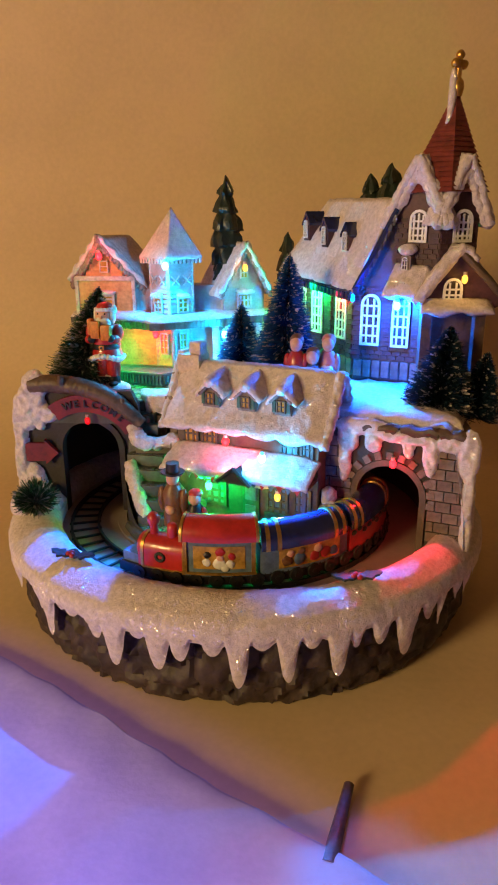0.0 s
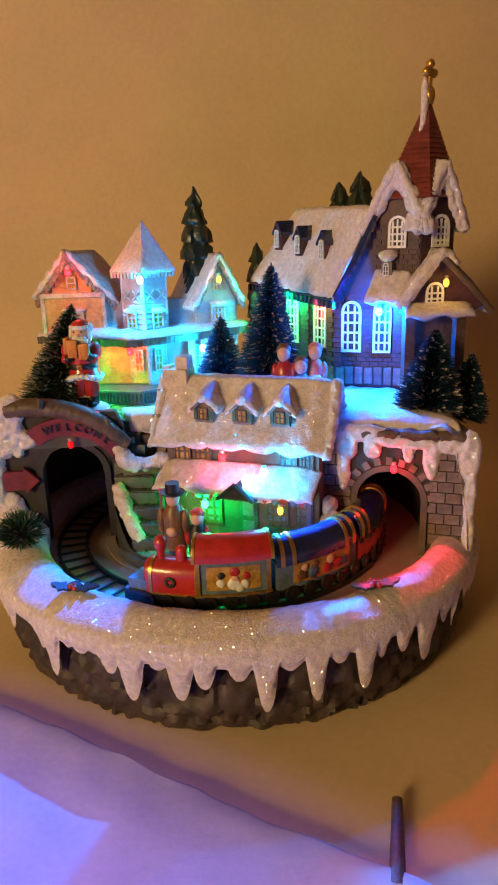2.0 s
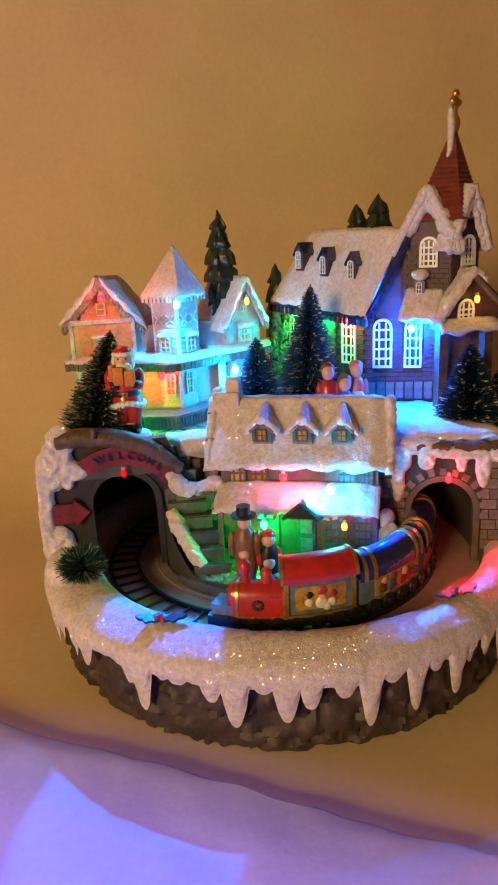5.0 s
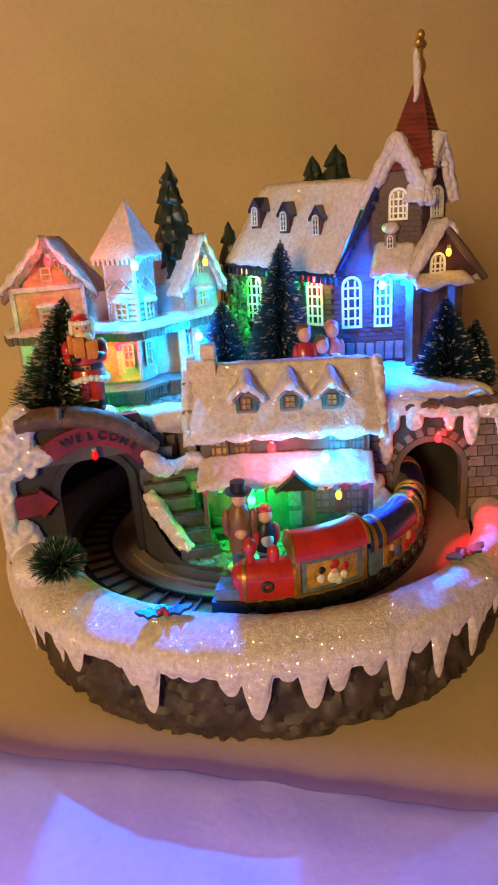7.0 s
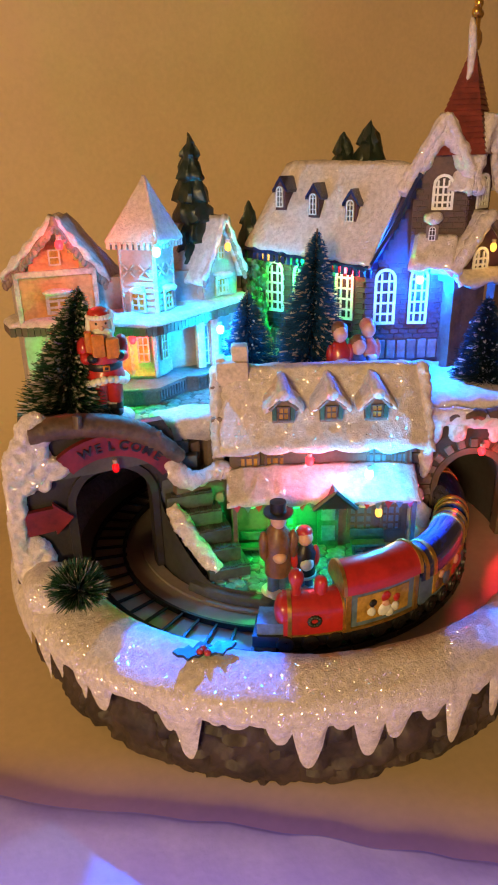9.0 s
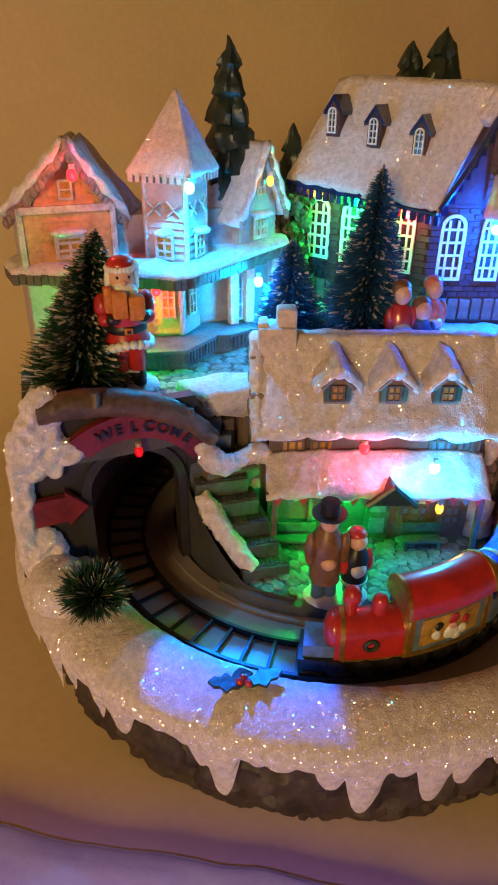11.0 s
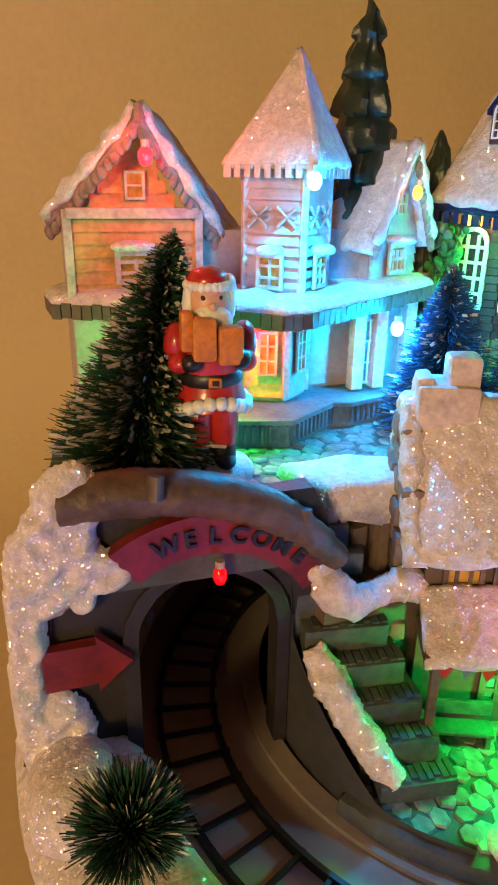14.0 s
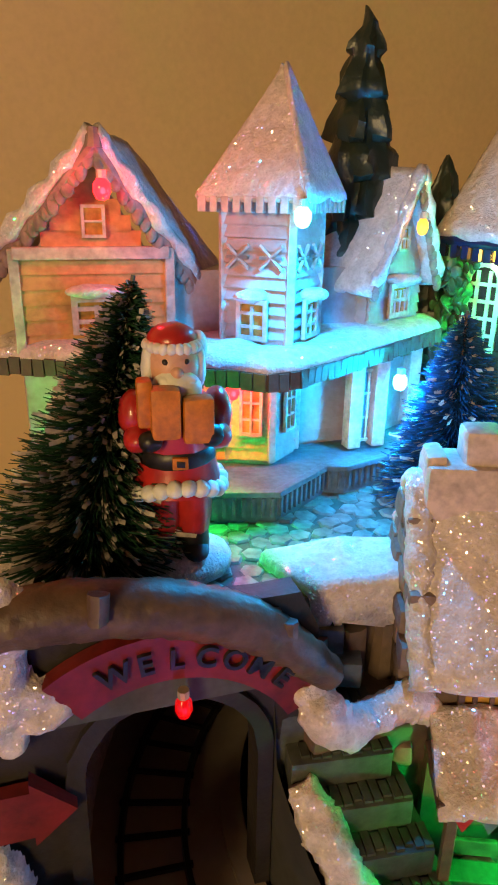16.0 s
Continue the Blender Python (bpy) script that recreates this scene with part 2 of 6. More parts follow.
def tube(bm, pts, radii, n=8, mi=0, flat=1.0, fine=1):
    """A round bar through pts; fine: how many steps each stretch is cut into, along a smooth curve."""
    pts = [Vector(p) for p in pts]
    if not isinstance(radii, (list, tuple)):
        radii = [radii] * len(pts)
    if fine > 1:
        more, wide = [], []
        for i in range(len(pts) - 1):
            p0, p1, p2, p3 = pts[max(i - 1, 0)], pts[i], pts[i + 1], pts[min(i + 2, len(pts) - 1)]
            for k in range(fine):
                t = k / fine
                more.append(0.5 * (2 * p1 + (p2 - p0) * t + (2 * p0 - 5 * p1 + 4 * p2 - p3) * t * t + (3 * p1 - p0 - 3 * p2 + p3) * t ** 3))
                wide.append(radii[i] + (radii[i + 1] - radii[i]) * t)
        pts, radii = more + [pts[-1]], wide + [radii[-1]]
    rings = []
    for i, p in enumerate(pts):
        d = (pts[min(i + 1, len(pts) - 1)] - pts[max(i - 1, 0)]).normalized()
        side = d.cross(Vector((0, 0, 1)) if abs(d.z) < 0.95 else Vector((1, 0, 0))).normalized()
        up = side.cross(d)
        rings.append([bm.verts.new(p + radii[i] * (side * math.cos(2 * math.pi * k / n) + flat * up * math.sin(2 * math.pi * k / n))) for k in range(n)])
    for a, b in zip(rings, rings[1:]):
        for k in range(n):
            bm.faces.new((a[k], a[(k + 1) % n], b[(k + 1) % n], b[k])).material_index = mi
    for r in (rings[0], rings[-1]):
        bm.faces.new(r).material_index = mi


def lathe(bm, prof, n=16, c=(0, 0, 0), mi=0):
    c = Vector(c)
    rings = [[bm.verts.new(c + Vector((r * math.cos(2 * math.pi * k / n), r * math.sin(2 * math.pi * k / n), z))) for k in range(n)] for r, z in prof]
    for a, b in zip(rings, rings[1:]):
        for k in range(n):
            bm.faces.new((a[k], a[(k + 1) % n], b[(k + 1) % n], b[k])).material_index = mi
    for r in (rings[0], rings[-1]):
        bm.faces.new(r).material_index = mi


def blob(bm, c, r, seg=14, mi=0, rz=0, rx=0, ry=0):
    got = bmesh.ops.create_uvsphere(bm, u_segments=seg, v_segments=max(6, seg * 2 // 3), radius=1, matrix=pose(*c, rx, ry, rz) @ Matrix.Diagonal((*r, 1)))
    for f in {f for v in got["verts"] for f in v.link_faces}:
        f.material_index = mi


def rough(bm, amp, freq, seed=0.0):
    for v in bm.verts:
        p = v.co * freq + Vector((seed, seed * 1.7, -seed))
        v.co += amp * (noise.noise_vector(p) + 0.5 * noise.noise_vector(p * 2.3))


def strip(bm, rows, closed=False, mi=0):
    """A skin over rows of points."""
    vs = [[bm.verts.new(p) for p in row] for row in rows]
    for a, b in zip(vs, vs[1:]):
        n = len(a)
        for k in range(n if closed else n - 1):
            bm.faces.new((a[k], a[(k + 1) % n], b[(k + 1) % n], b[k])).material_index = mi
    return vs


def snow_slab(bm, a, b, c, d, thick=0.003, drip=0.004, seed=0.0, nu=36, nv=10, wave=5.0):
    """Snow on a slope: ridge from a to b, eave from c to d, with a dripping lip along the eave and soft edges."""
    a, b, c, d = (Vector(p) for p in (a, b, c, d))
    n = (b - a).cross(c - a).normalized()
    if n.z < 0:
        n = -n
    down = Vector((0, 0, -1))
    length = (d - c).length
    rows = []
    for j in range(nv + 5):
        v = min(1.0, j / nv)
        k = max(0, j - nv) / 4
        row = []
        for i in range(nu + 1):
            u = i / nu
            p = (a.lerp(b, u)).lerp(c.lerp(d, u), v)
            edge = min(1.0, 8 * u + 0.25, 8 * (1 - u) + 0.25)
            h = thick * edge * (1 + 0.22 * noise.noise(p * 130 + Vector((seed, 0, 0))) + 0.12 * noise.noise(p * 420))
            s = u * length / 0.001 / wave
            scal = abs(math.sin(s * 1.1 + seed + 1.5 * noise.noise(Vector((s * 0.6, seed, 0))))) ** 0.7
            dl = drip * (0.25 + 0.75 * scal) * (0.6 + 0.8 * abs(noise.noise(Vector((s * 0.35, seed, 3)))))
            q = p + n * h * (1 - k * k) + (c - a).normalized() * thick * 0.5 * math.sin(math.pi * min(1, k)) + down * dl * k
            row.append(q)
        rows.append(row)
    top = strip(bm, rows)
    und = strip(bm, [[a.lerp(b, i / nu).lerp(c.lerp(d, i / nu), j / 3) - n * 0.0004 for i in range(nu + 1)] for j in range(4)])
    for i in range(nu):
        bm.faces.new((top[0][i], top[0][i + 1], und[0][i + 1], und[0][i]))
        bm.faces.new((top[-1][i], top[-1][i + 1], und[-1][i + 1], und[-1][i]))
    for s in (0, nu):
        left = [r[s] for r in top] + [r[s] for r in und][::-1]
        bmesh.ops.triangulate(bm, faces=[bm.faces.new(left)])


def snow_patch(bm, pts, z, thick=0.003, drip=0.004, seed=0.0):
    """A flat snow cover over a polygon, domed, with an uneven dripping rim."""
    cx, cy = sum(p[0] for p in pts) / len(pts), sum(p[1] for p in pts) / len(pts)
    rim = []
    for (x0, y0), (x1, y1) in zip(pts, pts[1:] + pts[:1]):
        n = max(3, int(math.hypot(x1 - x0, y1 - y0) / 0.0012))
        rim += [(x0 + (x1 - x0) * i / n, y0 + (y1 - y0) * i / n) for i in range(n)]
    rows = []
    for f, h in ((0.02, 1.0), (0.25, 1.0), (0.5, 1.0), (0.7, 1.0), (0.85, 0.95), (0.94, 0.8), (0.985, 0.5), (1.0, 0.1), (0.995, -0.5), (0.985, -1.0)):
        row = []
        for x, y in rim:
            px, py = cx + (x - cx) * f, cy + (y - cy) * f
            s = noise.noise(Vector((x * 330, y * 330, seed)))
            zz = z + thick * h * (1 + 0.35 * noise.noise(Vector((px * 120, py * 120, seed)))) if h > 0 else z + drip * h * (0.35 + 1.3 * max(0, s + 0.25))
            row.append(Vector((px, py, zz)))
        rows.append(row)
    vs = strip(bm, rows, True)
    bm.faces.new(vs[0])
    bm.faces.new(vs[-1])


def clump(bm, c, r, seed=0.0, seg=18):
    """An uneven lump of snow."""
    t = bmesh.new()
    blob(t, (0, 0, 0), r, seg)
    rough(t, min(r) * 0.35, 0.9 / max(r), seed)
    for v in t.verts:
        v.co += Vector(c)
    me = bpy.data.meshes.new("lump")
    t.to_mesh(me)
    t.free()
    bm.from_mesh(me)
    bpy.data.meshes.remove(me)


def facing(o, direction, up=(0, 0, 1)):
    """A matrix whose (a, b, c) are along the wall to the right, up, and out of the wall; direction: the wall's way to the right in plan."""
    a = Vector((*direction, 0)).normalized()
    b = Vector(up)
    c = a.cross(b)
    m = Matrix((a, b, c)).transposed().to_4x4()
    m.translation = Vector(o)
    return m


def wall_snow(bm, m, lumps, thick=0.0042, seed=0.0, step=0.0006):
    """Snow clinging to a wall as one ragged sheet; lumps: (a, b, half width, half height) on the wall."""
    a0, a1 = min(l[0] - l[2] for l in lumps) - 0.002, max(l[0] + l[2] for l in lumps) + 0.002
    b0, b1 = min(l[1] - l[3] for l in lumps) - 0.002, max(l[1] + l[3] for l in lumps) + 0.002
    na, nb = int((a1 - a0) / step), int((b1 - b0) / step)
    field, verts = {}, {}
    for i in range(na + 1):
        for j in range(nb + 1):
            a, b = a0 + i * step, b0 + j * step
            f = max(1 - ((a - l[0]) / l[2]) ** 2 - ((b - l[1]) / l[3]) ** 2 for l in lumps)
            field[i, j] = f + 0.24 * noise.noise(Vector((a * 200, b * 200, seed))) + 0.10 * noise.noise(Vector((a * 700, b * 700, seed)))

    def vert(i, j):
        if (i, j) not in verts:
            a, b, f = a0 + i * step, b0 + j * step, field[i, j]
            h = thick * math.sqrt(min(1.0, max(0.0, f) * 1.6)) * (0.8 + 0.35 * noise.noise(Vector((a * 260, b * 260, seed + 5)))) if f > 0 else -0.0003
            verts[i, j] = bm.verts.new(m @ Vector((a, b, h)))
        return verts[i, j]

    for i in range(na):
        for j in range(nb):
            if max(field[i, j], field[i + 1, j], field[i, j + 1], field[i + 1, j + 1]) > 0:
                bm.faces.new((vert(i, j), vert(i + 1, j), vert(i + 1, j + 1), vert(i, j + 1)))
    for _ in range(4):
        bmesh.ops.smooth_vert(bm, verts=[v for v in bm.verts if v.is_boundary], factor=0.5, use_axis_x=True, use_axis_y=True, use_axis_z=True)

# ---- setting: table, wall, room ----
bm = B()
rows = []
COVE = 0.185
for j in range(111):
    row = []
    for i in range(91):
        x, d = -1.15 + 2.3 * i / 90, -0.62 + 2.2 * j / 110
        arc = min(math.pi / 2, max(0.0, (d - 0.155) / COVE))
        over = max(0.0, d - 0.155 - COVE * math.pi / 2)
        y, z = min(d, 0.155) + COVE * math.sin(arc), COVE * (1 - math.cos(arc)) + over
        h = 0.0022 * noise.noise(Vector((x * 14, d * 14, 1))) + 0.0012 * noise.noise(Vector((x * 40, d * 40, 5)))
        h *= min(1.0, max(0.0, (math.hypot(x, d) - 0.13) / 0.03)) * (1 - arc / math.pi * 1.8)
        row.append(Vector((x, y - h * math.sin(arc), z - 0.001 + h * math.cos(arc))))
    rows.append(row)
strip(bm, rows)
table = tagged(part("floor", bm, CLOTH), "soft cream felt cloth spread over the table and hung up behind", "tablecloth", kind="structure")
# a thicker white sheet laid over it in front, cut slantwise
bm = B()
rows = []
for k in range(60):
    d = -0.0002 if k == 0 else 0.0 if k == 1 else 0.0005 if k == 2 else 0.0012 + 0.0001 * (k - 3) ** 2.05
    row = []
    for i in range(221):
        s = -0.42 + 0.84 * i / 220
        w = d - 0.05 * s * s + 0.0016 * noise.noise(Vector((s * 60, 0, 0))) + 0.004 * noise.noise(Vector((s * 14, 3, 0)))
        x, y = -0.05 + 0.815 * s - 0.579 * w, -0.1445 - 0.579 * s - 0.815 * w
        lump = 0.0030 * noise.noise(Vector((x * 16, y * 16, 2))) + 0.0012 * noise.noise(Vector((x * 60, y * 60, 7)))
        row.append(Vector((x, y, -0.002 if k == 0 else 0.0024 if k == 1 else 0.0032 if k == 2 else 0.0034 + min(1, (k - 3) / 8) * (0.0008 + 0.7 * lump))))
    rows.append(row)
strip(bm, rows)
tagged(part("fleece_sheet", bm, FLEECE), "white fleece sheet with a cut edge on the table", "fleece sheet")
bm = B()
box(bm, (0, 0.365, 0.55), (2.9, 0.04, 1.9))
tagged(part("wall_north", bm, PLASTER), "cream painted wall glowing orange in lamplight", "wall", kind="structure")
# Unseen walls, ceiling and floor, added and coloured dark to hold back fill.
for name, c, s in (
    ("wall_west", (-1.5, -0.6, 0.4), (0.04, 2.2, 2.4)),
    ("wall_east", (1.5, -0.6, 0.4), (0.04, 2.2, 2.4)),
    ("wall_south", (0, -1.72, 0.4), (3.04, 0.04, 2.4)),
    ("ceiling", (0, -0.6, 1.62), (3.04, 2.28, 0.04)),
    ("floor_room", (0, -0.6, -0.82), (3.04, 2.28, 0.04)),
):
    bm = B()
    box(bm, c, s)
    tagged(part(name, bm, ROOM), "unseen room surface, darkened to cut bounced light", name.split("_")[0], kind="structure")

# ---- the village's base ----
TC = Vector((-0.006, -0.010, 0))  # the track's centre
base = thing("village_base", "round brown resin base with snowy icicle rim on the cloth", "ornament base")


def ring_pt(cx, cy, r, deg, z):
    return Vector((cx + r * math.cos(radians(deg)), cy + r * math.sin(radians(deg)), z))


bm = B()
rows = []
for k in range(19):
    f = k / 18
    z, r = 0.045 * f, 0.1285 + 0.005 * math.sin(math.pi * min(1.0, f * 1.05)) ** 0.6 - 0.003 * f
    row = []
    for i in range(420):
        a = 360 * i / 420
        p = ring_pt(0.003, 0, r, a, z)
        d = noise.voronoi(Vector((p.x * 52, p.y * 52, p.z * 70)) + 0.4 * noise.noise_vector(p * 120))[0]
        crack = 0.0032 * (1 - min(1.0, (d[1] - d[0]) * 4.5))
        p += Vector((math.cos(radians(a)), math.sin(radians(a)), 0)) * (0.0016 * noise.noise(p * 75) + 0.0012 * noise.noise(p * 230) - crack)
        p.y = min(p.y, 0.118)
        row.append(p)
    rows.append(row)
vs = strip(bm, rows, True)
bm.faces.new(vs[0])
part("rock_wall", bm, ROCK, base, "brown rock-textured resin side")

ICICLES = [(-149.7, .018, 2.6), (-140.2, .006, 2), (-136.3, .014, 2), (-133.3, .026, 2.1), (-125.6, .008, 2.4), (-119.1, .014, 2.2), (-114.8, .025, 2.3),
           (-109.6, .008, 2), (-105.6, .022, 2.2), (-101.3, .016, 2), (-95.2, .012, 2.2), (-90.5, .028, 1.9), (-86.1, .009, 2.2), (-81.4, .026, 1.8),
           (-76.9, .010, 2), (-71.7, .027, 2), (-68.2, .014, 1.5), (-62.8, .016, 2), (-56.4, .027, 2.6), (-50, .014, 2)]


def lip(a):
    """How far the snow hangs down at the angle a."""
    a = (a + 180) % 360 - 180
    best = 0.0060 + 0.002 * noise.noise(Vector((a * 0.4, 0, 0)))
    for c, length, w in ICICLES:
        d = abs(a - c) / w
        if d < 1.2:
            best = max(best, length * max(0.0, 1 - min(1.0, d * 0.85) ** 2.2) ** 0.75)
    if a < -152 or a > -47:
        s = abs(math.sin(a * 0.52 + 2 * noise.noise(Vector((a * 0.1, 4, 0)))))
        best = max(best, 0.026 * s ** 3 * (0.5 + abs(noise.noise(Vector((a * 0.21, 9, 0))))))
    return best


bm = B()
rows = []
N = 900
for k in range(17):
    row = []
    for i in range(N):
        a = 360 * i / N
        pin, pout = ring_pt(0.006, -0.005, 0.1105, a, 0), ring_pt(0.003, 0, 0.1375, a, 0)
        n1 = noise.noise(Vector((math.cos(radians(a)) * 9, math.sin(radians(a)) * 9, k * 0.5)))
        out = Vector((math.cos(radians(a)), math.sin(radians(a)), 0))
        L = lip(a)
        if k == 0:
            p = pin + Vector((0, 0, 0.041))
        elif k == 1:
            p = pin + Vector((0, 0, 0.0495))
        elif k <= 8:
            f = (k - 1) / 7
            p = pin.lerp(pout, f * 0.93)
            p.z = 0.0525 + 0.0018 * math.sin(math.pi * min(1, f * 1.2)) - 0.0045 * f ** 3 + 0.0007 * n1
        else:
            f = (k - 8) / 8
            p = pout + out * (0.0012 * math.sin(math.pi * min(1, f * 1.3)) - 0.0015 * f)
            p.z = 0.0475 - 0.0045 * min(1, f * 4) - L * f + 0.0004 * n1
        p.y = min(p.y, 0.121)
        p += 0.00035 * noise.noise_vector(p * 300)
        row.append(p)
    rows.append(row)
strip(bm, rows, True)
part("snow_rim", bm, SNOW, base, "white glitter snow rim with hanging icicles")
bm = B()
lathe(bm, [(0.113, 0.036), (0.113, 0.0418), (0.0735, 0.0418), (0.0735, 0.0432), (0.068, 0.0432), (0.068, 0.036)], 96, (0.0, -0.006, 0))
part("track_bed", bm, CREAM, base, "cream plastic track bed")

# ---- track ----
track = thing("railway_track", "black plastic toy railway track in a ring", "railway track")
for name, r in (("rail", 0.0925), ("rail", 0.0775)):
    bm = B()
    rows = []
    for i in range(120):
        c, s = math.cos(2 * math.pi * i / 120), math.sin(2 * math.pi * i / 120)
        rows.append([TC + Vector((rr * c, rr * s, z)) for rr, z in ((r - 0.0008, 0.042), (r - 0.0006, 0.0446), (r + 0.0006, 0.0446), (r + 0.0008, 0.042))])
    rows.append(rows[0])
    strip(bm, rows)
    part(name, bm, BLACK, track)
bm = B()
box(bm, (0, 0, 0), (0.0175, 0.0011, 0.0011))
tie_mesh = part("sleeper", bm, BLACK, track, smooth=False)
for i in range(58):
    a = 2 * math.pi * i / 58
    o = tie_mesh if i == 0 else new("sleeper", tie_mesh.data)
    o.parent = track
    o.matrix_basis = pose(TC.x + 0.085 * math.cos(a), TC.y + 0.085 * math.sin(a), 0.0432, 0, 0, math.degrees(a))

# ---- plaza island and the drum behind it ----
island = thing("shop_plaza", "round cobbled courtyard of green-grey resin in front of the shop", "plaza", kind="structure")


def inset(a):
    """The courtyard draws in towards the stairs."""
    return 0.89 + 0.11 * min(1.0, max(0.0, (a - 240) / 50))


bm = B()
rows = []
for z, r in ((0.042, 0.0715), (0.0445, 0.072), (0.047, 0.0705), (0.0478, 0.067), (0.0472, 0.03), (0.0472, 0.004)):
    rows.append([TC + Vector((r * inset(a) * math.cos(radians(a)), r * inset(a) * math.sin(radians(a)), z)) + 0.0006 * noise.noise_vector(Vector((r * 300 * math.cos(radians(a)), r * 300 * math.sin(radians(a)), z * 300))) for a in range(204, 363, 2)])
strip(bm, rows)
part("kerb", bm, COBJOINT, island)
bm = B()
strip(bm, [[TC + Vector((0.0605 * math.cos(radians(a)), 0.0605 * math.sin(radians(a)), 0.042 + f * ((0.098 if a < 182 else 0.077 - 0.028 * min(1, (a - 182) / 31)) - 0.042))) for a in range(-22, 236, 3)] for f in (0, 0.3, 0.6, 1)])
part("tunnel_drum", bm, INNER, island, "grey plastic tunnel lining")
# Dark strip added where the tunnels only fall into shade.
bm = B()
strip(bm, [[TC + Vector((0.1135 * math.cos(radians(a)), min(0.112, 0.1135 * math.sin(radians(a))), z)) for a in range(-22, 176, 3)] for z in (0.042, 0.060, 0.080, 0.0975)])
part("tunnel_shade_strip", bm, INNER, island, "dark strip standing for the shade inside the tunnels")

# ---- retaining walls with tunnels ----


def arch_wall(bm, m, x0, x1, z0, z1, ax, ar, aspring, depth, seg=18):
    """A wall from x0 to x1 and z0 to z1, with an arched opening about ax of half width ar; thickness goes backwards."""
    inner = [(ax - ar, z0)] + [(ax - ar * math.cos(math.pi * i / seg), aspring + ar * math.sin(math.pi * i / seg)) for i in range(seg + 1)] + [(ax + ar, z0)]
    outer = [(x0, z0)]
    for i in range(seg + 1):
        t = i / seg
        if t < 0.25:
            outer.append((x0, z0 + (z1 - z0) * t * 4))
        elif t <= 0.75:
            outer.append((x0 + (x1 - x0) * (t - 0.25) * 2, z1))
        else:
            outer.append((x1, z1 - (z1 - z0) * (t - 0.75) * 4))
    outer.append((x1, z0))
    for c, flip in ((0.0, 0), (-depth, 1)):
        ra = [bm.verts.new(m @ Vector((a, b, c))) for a, b in inner]
        rb = [bm.verts.new(m @ Vector((a, b, c))) for a, b in outer]
        for i in range(len(ra) - 1):
            bm.faces.new((ra[i], ra[i + 1], rb[i + 1], rb[i]))
        if c == 0.0:
            fa, fb = ra, rb
    for i in range(len(ra) - 1):
        bm.faces.new((fa[i], fa[i + 1], ra[i + 1], ra[i]))
        bm.faces.new((fb[i], fb[i + 1], rb[i + 1], rb[i]))
    bmesh.ops.remove_doubles(bm, verts=bm.verts, dist=1e-6)


def arch_ring(bm, m, ax, ar, aspring, z0, w, c0, c1, seg=20):
    """The raised surround of an arch."""
    rows = []
    path = [(ax - 1, z0, -1)] + [(0, 0, i) for i in range(seg + 1)] + [(ax + 1, z0, -2)]
    for px, pz, i in path:
        if i == -1:
            a0, a1 = (ax - ar, z0), (ax - ar - w, z0)
        elif i == -2:
            a0, a1 = (ax + ar, z0), (ax + ar + w, z0)
        else:
            t = math.pi * i / seg
            a0 = (ax - ar * math.cos(t), aspring + ar * math.sin(t))
            a1 = (ax - (ar + w) * math.cos(t), aspring + (ar + w) * math.sin(t))
        rows.append([m @ Vector((*a0, c0)), m @ Vector((*a0, c1)), m @ Vector((*a1, c1)), m @ Vector((*a1, c0))])
    strip(bm, rows)


# right wall: along from the shop's corner to the outer rim
WR = facing((0.054, -0.045, 0), (0.058, -0.024))
wall_r = tagged(thing("wall_tunnel_east", "grey-brown brick retaining wall with an arched tunnel mouth and dripping snow", "retaining wall"), kind="structure")
bm = B()
arch_wall(bm, WR, -0.014, 0.066, 0.040, 0.1085, 0.0262, 0.0165, 0.0715, 0.006)
part("masonry", bm, MORTAR, wall_r, smooth=False)
bm = B()
arch_ring(bm, WR, 0.0262, 0.0163, 0.0715, 0.042, 0.0032, -0.005, 0.0016)
rough(bm, 0.0003, 300)
part("arch_surround", bm, STONE, wall_r, "brown stone arch surround")
for a0, a1 in ((0.012, 0.029), (0.031, 0.049), (0.050, 0.062)):
    bm = B()
    tube(bm, [WR @ Vector((a0 + (a1 - a0) * i / 5, 0.1075 + 0.0008 * math.sin(i * 2), 0.0012)) for i in range(6)], 0.0028, 8)
    rough(bm, 0.0004, 300, a0)
    part("coping_log", bm, WOOD, wall_r, "brown log coping")

# left wall
WL = facing((-0.128, -0.005, 0), (0.08, -0.006))
wall_l = tagged(thing("wall_tunnel_west", "brown resin retaining wall with an arched tunnel mouth under a log beam", "retaining wall"), kind="structure")
bm = B()
arch_wall(bm, WL, 0.001, 0.070, 0.040, 0.116, 0.041, 0.0172, 0.081, 0.006)
rough(bm, 0.0006, 140)
part("masonry", bm, DARKSTONE, wall_l)
bm = B()
arch_ring(bm, WL, 0.041, 0.0170, 0.081, 0.042, 0.0035, -0.005, 0.0016)
rough(bm, 0.0004, 260)
part("arch_surround", bm, DARKSTONE, wall_l, "dark brown stone arch surround")
bm = B()
tube(bm, [(-0.119, -0.0075, 0.1200), (-0.106, -0.0085, 0.1205), (-0.095, -0.0092, 0.1195), (-0.084, -0.0102, 0.1172), (-0.073, -0.0112, 0.1125), (-0.064, -0.0120, 0.1055), (-0.056, -0.0125, 0.0975)], [0.0050, 0.0053, 0.0052, 0.0052, 0.0050, 0.0044, 0.0036], 20, fine=10)
rough(bm, 0.0005, 420)
rough(bm, 0.0003, 1100, 3)
part("log_beam", bm, WOOD, wall_l, "carved brown log beam")
